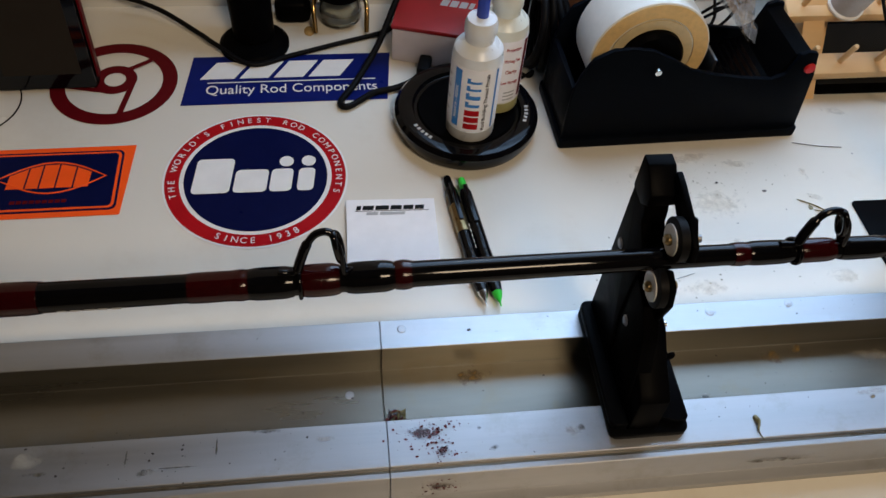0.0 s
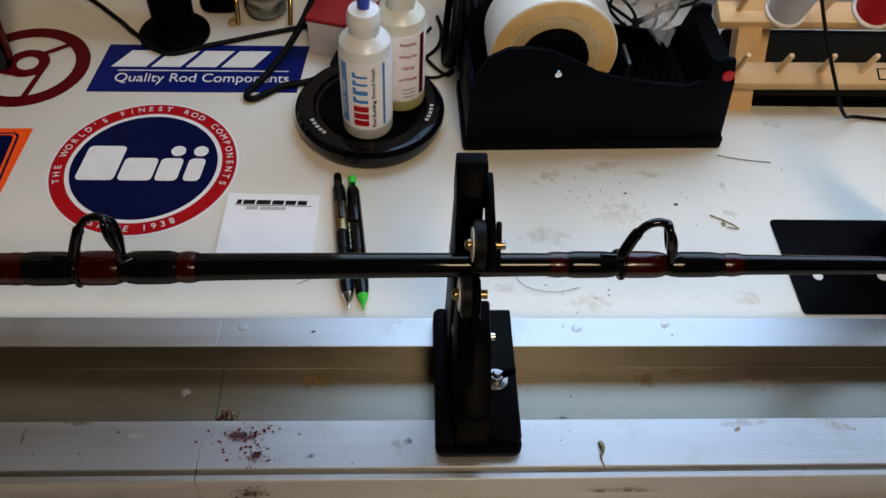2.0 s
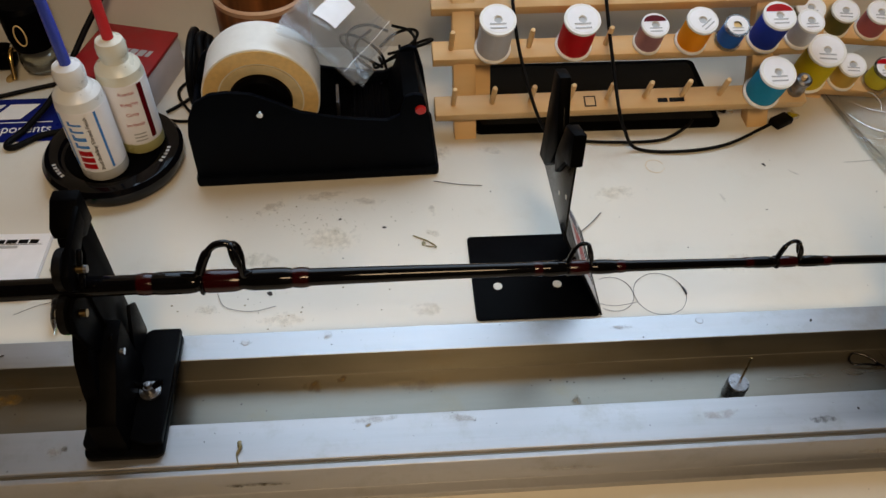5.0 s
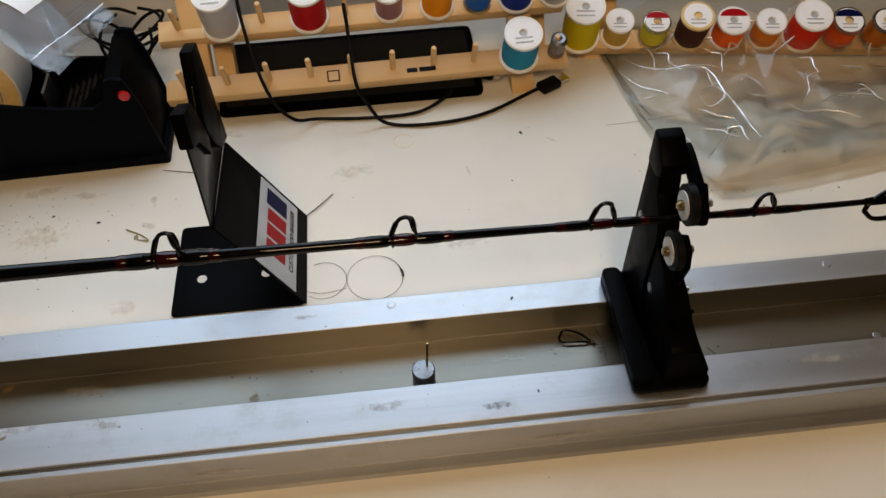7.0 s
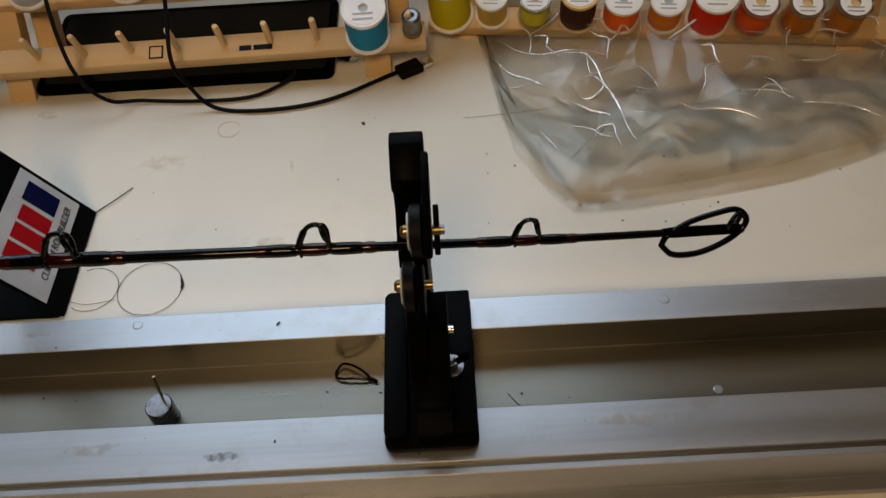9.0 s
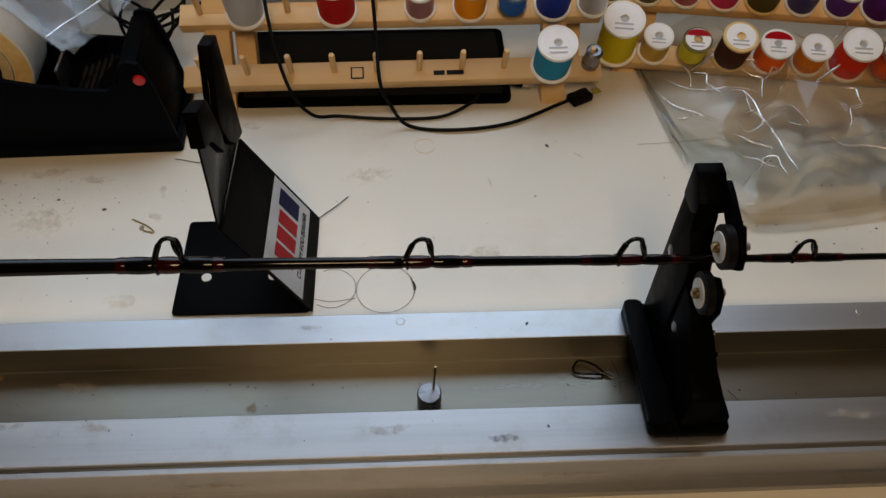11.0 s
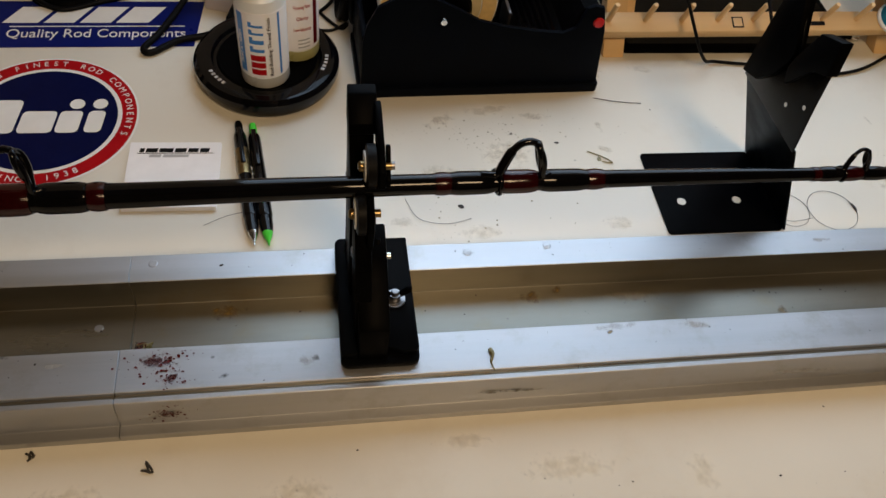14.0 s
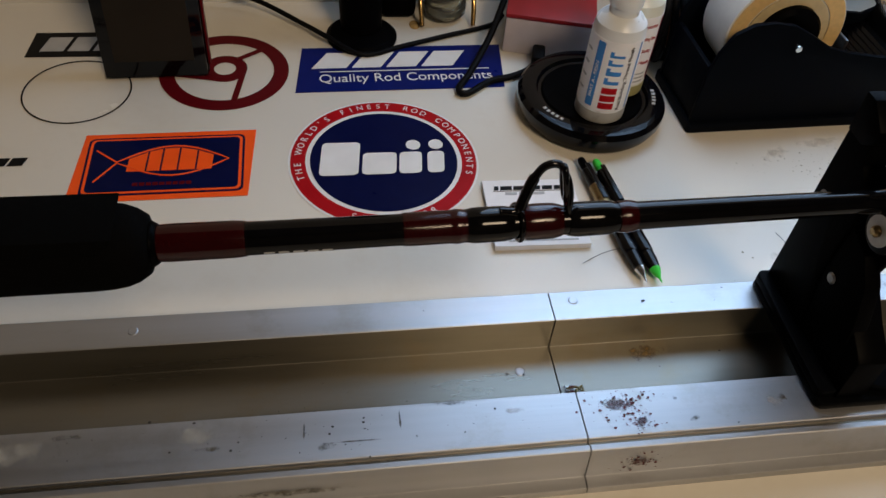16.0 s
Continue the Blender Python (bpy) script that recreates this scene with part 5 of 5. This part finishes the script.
cable("thin_cable", [(0.497, 0.44, 0.20), (0.502, 0.37, 0.150), (0.508, 0.310, 0.100), (0.525, 0.262, 0.052), (0.545, 0.255, 0.020), (0.570, 0.270, 0.004), (0.620, 0.266, 0.003), (0.672, 0.268, 0.003), (0.704, 0.285, 0.006), (0.712, 0.292, 0.010)], 0.0018, "thin black cable hanging over the thread rack")
mp = thing("small_jack_plug", "small black and metal jack plug on the bench", "plug", Matrix.Translation((0.757, 0.318, 0)) @ Matrix.Rotation(radians(-120), 4, "Z"))
part("sleeve", box(-0.004, 0.004, -0.010, 0.004, 0.0, 0.005, 0.0015), RUBBER, mp)
part("contact", box(-0.0025, 0.0025, 0.0042, 0.012, 0.001, 0.0035, 0.0005), STEEL, mp)

# ---- clear bag at the end of the bench ----
bag = thing("clear_plastic_bag", "large crumpled clear plastic bag spilling over spools and bench", "plastic bag", Matrix.Identity(4))


EDGE = [(0.0, 0.330), (0.02, 0.210), (0.055, 0.145), (0.115, 0.106), (0.19, 0.108), (0.31, 0.118), (0.44, 0.130), (0.56, 0.152), (0.80, 0.21), (1.0, 0.25)]


def bagf(u, v, k):
    front = lerp(EDGE, u)[0]
    x = 0.885 + 0.56 * u
    y = front + (0.395 - front) * v
    x += 0.03 * wob(y, x, 9, 1.0) * v
    hill = 0.120 * max(0.0, v - 0.45) * (0.25 + 0.75 * min(1, max(0, (u - 0.03) * 2.4)))
    fold = 0.011 * (0.45 + noise.noise(Vector((x * 16, y * 19, 3.0 * k)))) + 0.006 * noise.noise(Vector((x * 41, y * 47, 5.0 * k)))
    edge = min(1.0, min(u, v * 0.8, 1 - u) * 9 + 0.06)
    return (x, y, 0.0012 + 0.002 * k + (max(0, fold) + hill + 0.006 * k) * edge)


def crumpled(k, nu, nv, u0, v0, seed):
    """Film creased into flat facets of uneven size."""
    rj = random.Random(seed)
    bm = bmesh.new()
    g = [[bm.verts.new(bagf(min(1, max(0, u0 + (1 - u0) * (i + (rj.uniform(-0.42, 0.42) if 0 < i < nu else 0)) / nu)), min(1, max(0, v0 + (1 - v0) * (j + (rj.uniform(-0.42, 0.42) if 0 < j < nv else 0)) / nv)), k))
          for j in range(nv + 1)] for i in range(nu + 1)]
    for i in range(nu):
        for j in range(nv):
            q = (g[i][j], g[i + 1][j], g[i + 1][j + 1], g[i][j + 1])
            for t in ((q[:3], (q[0], q[2], q[3])) if rj.random() < 0.5 else ((q[0], q[1], q[3]), q[1:])):
                bm.faces.new(t)
    return part("film", bm, FILM, bag, smooth=False)


crumpled(0.0, 26, 13, 0.0, 0.0, 5)
crumpled(1.0, 19, 10, 0.02, 0.05, 6)

# tapered white streaks along the film's folds stand in for its bright glints
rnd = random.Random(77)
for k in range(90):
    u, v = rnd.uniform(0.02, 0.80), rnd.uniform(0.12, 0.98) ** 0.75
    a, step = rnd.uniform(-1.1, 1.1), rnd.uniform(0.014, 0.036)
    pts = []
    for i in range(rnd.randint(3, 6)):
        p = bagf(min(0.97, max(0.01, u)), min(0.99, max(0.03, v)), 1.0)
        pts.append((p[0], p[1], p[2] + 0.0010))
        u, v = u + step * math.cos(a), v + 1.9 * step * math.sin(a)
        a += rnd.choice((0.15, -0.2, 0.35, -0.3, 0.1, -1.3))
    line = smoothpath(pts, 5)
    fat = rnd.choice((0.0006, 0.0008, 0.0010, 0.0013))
    part("crease_glint", tube(line, [fat * math.sin(math.pi * (i + 0.6) / (len(line) + 0.2)) + 0.0001 for i in range(len(line))], 6), GLINT_ZIP, bag)

# ---- small things in the bed and on the bench ----
wt = thing("steel_weight", "small bright steel cylinder with a thin upright pin", "weight", pose(0.6505, -0.0545, 0.003))
part("cylinder", lathe([(0, 0.0), (0.0082, 0.0), (0.0090, 0.001), (0.0090, 0.0175), (0.0082, 0.0185), (0, 0.0187)], 36), mat("worn_lead_grey_steel", (0.20, 0.20, 0.21), 0.30, 1.0, 0.3, 300, 0.25, 900), wt)
part("pin", tube([(0.003, 0.003, 0.018), (0.0045, 0.006, 0.045)], 0.0009, 8), BRASS, wt)
lg = thing("loose_guide", "tiny black wire rod guide lying in the channel", "line guide", pose(0.776, -0.030, 0.0045, 0, 0, -12))
part("frame", tube(smoothpath([(-0.013, 0.0, 0), (-0.009, 0.006, 0.002), (0.002, 0.004, 0.003), (0.012, -0.002, 0.001), (0.002, -0.004, 0.002), (-0.010, -0.005, 0.001), (-0.013, 0.0, 0)], 5), 0.0009, 7), GLOSSB, lg)
part("stem", tube([(0.010, -0.001, 0.001), (0.017, -0.003, 0.0)], 0.0013, 7), GLOSSB, lg)


def blob(name, x, y, z, r, material, label, category, squash=0.6, turn=0.0, seed=0, kind=""):
    rnd = random.Random(seed)
    n = 22
    pts = []
    for i in range(n):
        a = 2 * math.pi * i / n
        q = r * (0.7 + 0.45 * rnd.random())
        px, py = q * math.cos(a), q * squash * math.sin(a)
        pts.append((px * math.cos(turn) - py * math.sin(turn), px * math.sin(turn) + py * math.cos(turn)))
    ob = part(name, prism(pts, "z", 0.0, 0.0003), material)
    ob.matrix_world = Matrix.Translation((x, y, z))
    return tagged(ob, label, category, "stains and crumbs", kind)


def scatter(name, x, y, z, sx, sy, n, rmin, rmax, material, label, category, seed):
    """Many flecks too small to count."""
    rnd = random.Random(seed)
    bm = bmesh.new()
    for i in range(n):
        px, py = rnd.gauss(0, sx), rnd.gauss(0, sy)
        r = rmin + (rmax - rmin) * rnd.random() ** 3
        k = rnd.randint(5, 8)
        vs = [bm.verts.new((px + r * (0.6 + 0.6 * rnd.random()) * math.cos(2 * math.pi * j / k), py + r * (0.5 + 0.5 * rnd.random()) * math.sin(2 * math.pi * j / k), 0.0003)) for j in range(k)]
        bm.faces.new(vs)
    ob = part(name, bm, material)
    ob.matrix_world = Matrix.Translation((x, y, z))
    return tagged(ob, label, category, "stains and crumbs", "stuff")


scatter("resin_spots", 0.012, -0.086, 0.0332, 0.011, 0.005, 130, 0.0003, 0.0017, RUST, "dark red dried resin spots on the aluminium", "stain", 3)
scatter("resin_spots", 0.019, -0.101, 0.0332, 0.007, 0.003, 60, 0.0003, 0.0014, RUST, "dark red dried resin spots on the bed edge", "stain", 4)
low_spots = scatter("resin_spots", 0.017, -0.1192, 0.018, 0.008, 0.0035, 90, 0.0003, 0.0013, RUST, "dark red resin spots on the bed's front face", "stain", 5)
low_spots.matrix_world = Matrix.Translation((0.017, -0.1192, 0.018)) @ Matrix.Rotation(radians(81.3), 4, "X")
scatter("bench_crumbs", 0.30, 0.17, 0.0, 0.05, 0.012, 160, 0.0002, 0.0011, OLIVE, "olive crumbs of dried resin on the bench", "crumbs", 6)
scatter("bench_crumbs", 0.26, 0.055, 0.0, 0.05, 0.02, 60, 0.0002, 0.0014, OLIVE, "olive crumbs of dried resin behind the bed", "crumbs", 7)
scatter("bench_crumbs", 0.75, 0.16, 0.0, 0.22, 0.06, 60, 0.0002, 0.0012, DIRT, "dark crumbs scattered over the bench", "crumbs", 8)
scatter("bench_crumbs", 0.35, -0.20, 0.0, 0.35, 0.05, 70, 0.0002, 0.0012, DIRT, "dark crumbs along the front of the bench", "crumbs", 9)
scatter("bench_crumbs", 1.02, 0.15, 0.0, 0.08, 0.035, 60, 0.0003, 0.0014, DIRT, "dark crumbs under the clear bag", "crumbs", 10)
scatter("bed_crumbs", 0.45, -0.045, 0.0032, 0.4, 0.014, 90, 0.0003, 0.0013, DIRT, "small dark crumbs in the aluminium channel", "crumbs", 11)
scatter("bed_crumbs", 0.4, -0.088, 0.0332, 0.4, 0.009, 70, 0.0002, 0.0010, DIRT, "small dark crumbs on the aluminium flange", "crumbs", 12)
scatter("bed_crumbs", 0.35, -0.004, 0.0332, 0.3, 0.006, 40, 0.0002, 0.0010, DIRT, "dark flecks on the rear aluminium flange", "crumbs", 13)
scatter("bed_crumbs", -0.18, -0.088, 0.0332, 0.08, 0.009, 60, 0.0002, 0.0012, DIRT, "dark flecks on the worn flange", "crumbs", 14)
for i, (x, y, r, mt_, zz_) in enumerate(((0.362, 0.153, 0.0022, DIRT, 0), (0.318, 0.166, 0.0018, DIRT, 0), (0.400, 0.130, 0.0035, OLIVE, 0), (0.775, 0.226, 0.0026, DIRT, 0), (0.255, 0.075, 0.0035, DIRT, 0), 
                                  
                                  (0.051, -0.004, 0.0016, DIRT, 0.033), (0.727, -0.004, 0.0018, DIRT, 0.033), (0.733, -0.090, 0.0014, DIRT, 0.033), (-0.014, -0.060, 0.0030, RUST, 0.003))):
    blob("resin_stain", x, y, zz_ + 0.0002, r, mt_, "irregular patch of dried amber resin", "stain", 0.6, i * 0.7, i)
for i, (x, y) in enumerate(((-0.122, -0.149), (-0.075, -0.136), (0.004, -0.149))):
    rnd = random.Random(40 + i)
    pts = [(x + rnd.uniform(-0.004, 0.004), y + rnd.uniform(-0.006, 0.006), 0.0010 + 0.001 * rnd.random()) for k in range(6)]
    tagged(part("lint_curl", tube(smoothpath(pts, 4), 0.0008, 6), DIRT), "curled olive scrap of dried resin and lint", "scrap", "stains and crumbs")
gs = part("lint_curl", tube(smoothpath([(0.249, -0.092, 0.0335), (0.250, -0.098, 0.035), (0.248, -0.103, 0.034), (0.250, -0.110, 0.033)], 4), [0.0018, 0.0018, 0.0018, 0.0018, 0.001, 0.001, 0.001, 0.001, 0.0006, 0.0005, 0.0005, 0.0005, 0.0004], 6), OLIVE)
tagged(gs, "small olive thread scrap stuck on the flange", "scrap", "stains and crumbs")


def loose_thread(pts, r=0.00022, material=THREADB, label="fine loose dark thread lying on the bench"):
    tagged(part("loose_thread", tube(smoothpath(pts, 7), r, 5), material), label, "thread", "loose threads")


def ringpts(cx, cy, r, z=0.0008, a0=0.0, a1=6.2, n=14):
    return [(cx + r * math.cos(a0 + (a1 - a0) * i / n), cy + r * math.sin(a0 + (a1 - a0) * i / n), z) for i in range(n + 1)]


loose_thread(ringpts(0.617, 0.056, 0.0245, a0=-1.3, a1=4.9))
loose_thread(ringpts(0.572, 0.058, 0.020, a0=-2.2, a1=2.0))
loose_thread([(0.555, 0.048, 0.001), (0.572, 0.044, 0.001), (0.592, 0.047, 0.001)])
loose_thread([(0.638, 0.068, 0.001), (0.6415, 0.058, 0.0012), (0.641, 0.050, 0.001)], [0.0003] * 4 + [0.0011] * 7 + [0.0003] * 4)
loose_thread([(0.556, 0.136, 0.001), (0.570, 0.148, 0.002), (0.582, 0.162, 0.001)], 0.0005)
loose_thread([(0.415, 0.216, 0.001), (0.44, 0.210, 0.001), (0.465, 0.207, 0.001)], 0.0004, WRAP)
loose_thread([(0.205, 0.085, 0.001), (0.215, 0.062, 0.001), (0.24, 0.055, 0.001), (0.262, 0.060, 0.001)])
loose_thread([(0.03, 0.062, 0.001), (0.05, 0.072, 0.001), (0.075, 0.078, 0.001)])
loose_thread(ringpts(0.655, 0.228, 0.010, a0=0.4, a1=6.0), 0.00022, CARD)
loose_thread([(0.390, 0.140, 0.001), (0.404, 0.132, 0.001), (0.412, 0.124, 0.0012), (0.402, 0.126, 0.001)], 0.0006, OLIVE)
loose_thread([(0.865, 0.225, 0.001), (0.90, 0.227, 0.001), (0.95, 0.232, 0.001)], 0.00018)
loose_thread([(0.795, -0.02, 0.0035), (0.798, -0.035, 0.0035), (0.797, -0.05, 0.0035)])
loose_thread([(0.880, -0.050, 0.0035), (0.886, -0.058, 0.0035), (0.893, -0.064, 0.0035)])
for k in range(7):
    rnd = random.Random(60 + k)
    loose_thread([(-0.008 + rnd.uniform(-0.006, 0.008), -0.066 + rnd.uniform(-0.004, 0.014), 0.0035 + 0.004 * rnd.random()) for i in range(5)], 0.0006, RUST if k % 2 else OLIVE, "tangled resin-stiff thread by the bed joint")


def smudge(x, y, z, sx, sy, material, label, turn=0.0, m=None):
    """A thin film of dried residue lying on a surface."""
    bm = bmesh.new()
    bm.faces.new([bm.verts.new((sx * math.cos(2 * math.pi * i / 28), sy * math.sin(2 * math.pi * i / 28), 0.0)) for i in range(28)])
    ob = part("residue_stain", bm, material)
    ob.matrix_world = m or Matrix.Translation((x, y, z)) @ Matrix.Rotation(radians(turn), 4, "Z")
    ob.visible_shadow = False
    return tagged(ob, label, "stain", "stains and crumbs", "stuff")


BOT, TOP_ = 0.0034, 0.0335
for x, y, sx, sy, mt_, turn in ((0.052, -0.028, 0.024, 0.013, R_AMBER, 10), (0.300, -0.028, 0.013, 0.016, R_AMBER, 60), (0.322, -0.022, 0.016, 0.006, R_AMBER, 35), (0.385, -0.032, 0.040, 0.009, R_PALE, -4),
                                (0.518, -0.054, 0.011, 0.010, R_AMBER, 0), (0.233, -0.060, 0.010, 0.006, R_GRIME, 0), (-0.010, -0.058, 0.009, 0.011, R_RUST, 20), 
                                (-0.20, -0.066, 0.060, 0.005, R_GRIME, 0), (-0.36, -0.066, 0.060, 0.005, R_GRIME, 0), (0.10, -0.067, 0.050, 0.0035, R_GRIME, 0)):
    smudge(x, y, BOT, sx, sy, mt_, "dried resin residue on the channel floor", turn)
for x, y, sx, sy, mt_, turn in ((0.012, -0.086, 0.017, 0.006, R_RUST, -12), (0.021, -0.100, 0.009, 0.006, R_RUST, 30), (0.115, -0.092, 0.011, 0.009, R_PALE, 0), (0.120, -0.090, 0.006, 0.006, R_GRIME, 0), (0.055, -0.101, 0.009, 0.004, R_GRIME, 15),
                                (0.048, -0.085, 0.0035, 0.0028, R_GRIME, 0), (0.418, -0.081, 0.026, 0.006, R_PALE, -6), (0.350, -0.079, 0.045, 0.006, R_PALE, 4), (0.346, -0.083, 0.005, 0.003, R_AMBER, 30),
                                (-0.253, -0.084, 0.022, 0.014, R_PALE, 0), (-0.177, -0.100, 0.010, 0.005, R_GRIME, 0), (-0.246, -0.095, 0.018, 0.003, R_GRIME, 0), (-0.100, -0.076, 0.020, 0.004, R_GRIME, -4), (-0.060, -0.085, 0.014, 0.004, R_PALE, 0),
                                (-0.36, -0.088, 0.050, 0.014, R_PALE, 0), (-0.33, -0.080, 0.020, 0.004, R_GRIME, 0), (0.62, -0.090, 0.030, 0.008, R_PALE, 5), (0.70, -0.098, 0.020, 0.006, R_GRIME, 0), (0.95, -0.088, 0.040, 0.008, R_PALE, 0),
                                (0.245, -0.002, 0.012, 0.005, R_PALE, 0), (0.312, 0.001, 0.008, 0.004, R_PALE, 30), (0.56, -0.003, 0.020, 0.004, R_PALE, 0)):
    smudge(x, y, TOP_, sx, sy, mt_, "dried resin residue on the aluminium flange", turn)
for x, y, sx, sy, turn in ((-0.190, -0.088, 0.0115, 0.0012, 88), (-0.160, -0.0975, 0.030, 0.0011, 0), (-0.1315, -0.085, 0.0130, 0.0012, 90)):
    for lift in (0.0001, 0.0002):
        smudge(x, y, TOP_ + lift, sx, sy, R_GRIME, "dark grimy outline where a clamp foot stood", turn)
smudge(0.219, -0.1105, 0.0304, 0.070, 0.0013, R_AMBER, "brown residue lying in the bed's narrow groove")
smudge(-0.15, -0.1105, 0.0304, 0.060, 0.0012, R_GRIME, "dark residue lying in the bed's narrow groove")
for k in range(3):
    smudge(0.010 - 0.003 * k, -0.0850 - 0.001 * k, TOP_ + 0.0003 + 0.0001 * k, 0.013, 0.0048, R_RUST, "dark red clump of dried resin on the flange", -14 - 8 * k)
    smudge(0.020 + 0.001 * k, -0.0995, TOP_ + 0.0003 + 0.0001 * k, 0.006, 0.0042, R_RUST, "dark red clump of dried resin on the flange", 40 * k)
    smudge(-0.010, -0.060 + 0.002 * k, BOT + 0.0002 + 0.0001 * k, 0.008, 0.010, R_RUST, "dark brown clump of resin by the bed joint", 25 * k)
FACE = Matrix.Rotation(radians(81.3), 4, "X")
for x, sx, sy, mt_ in ((0.017, 0.013, 0.007, R_RUST), (0.26, 0.05, 0.004, R_GRIME), (0.50, 0.05, 0.006, R_PALE), (-0.2, 0.06, 0.006, R_GRIME), (0.75, 0.05, 0.007, R_PALE)):
    smudge(0, 0, 0, sx, sy, mt_, "dried residue on the bed's front face", 0, Matrix.Translation((x, -0.1196, 0.018)) @ FACE)
for x, y, sx, sy, turn in ((0.300, 0.200, 0.045, 0.012, 4), (0.345, 0.190, 0.030, 0.010, -8), (0.250, 0.186, 0.030, 0.014, 20), (0.411, 0.176, 0.006, 0.016, 10), (0.410, 0.142, 0.016, 0.008, -30), (0.314, 0.095, 0.008, 0.005, 20), (0.310, 0.140, 0.050, 0.030, 0), (0.240, 0.115, 0.040, 0.020, 0),
                           (0.425, 0.260, 0.022, 0.018, 20), (0.480, 0.262, 0.030, 0.010, -10), (0.715, 0.178, 0.004, 0.012, 10), (0.804, 0.212, 0.012, 0.003, -40), (0.227, -0.149, 0.030, 0.012, 0), (0.40, -0.186, 0.020, 0.028, 20), (0.30, -0.175, 0.06, 0.02, 0),
                           (0.105, -0.18, 0.05, 0.025, 0), (-0.05, -0.17, 0.05, 0.02, 0), (0.27, 0.045, 0.040, 0.014, 0), (0.20, 0.060, 0.020, 0.012, 0), (0.40, 0.050, 0.025, 0.015, 0), (0.70, 0.090, 0.050, 0.020, 0), (0.60, 0.190, 0.040, 0.020, 10)):
    smudge(x, y, 0.0003, sx, sy, R_BENCH, "yellowed smear of dried glue on the bench", turn)
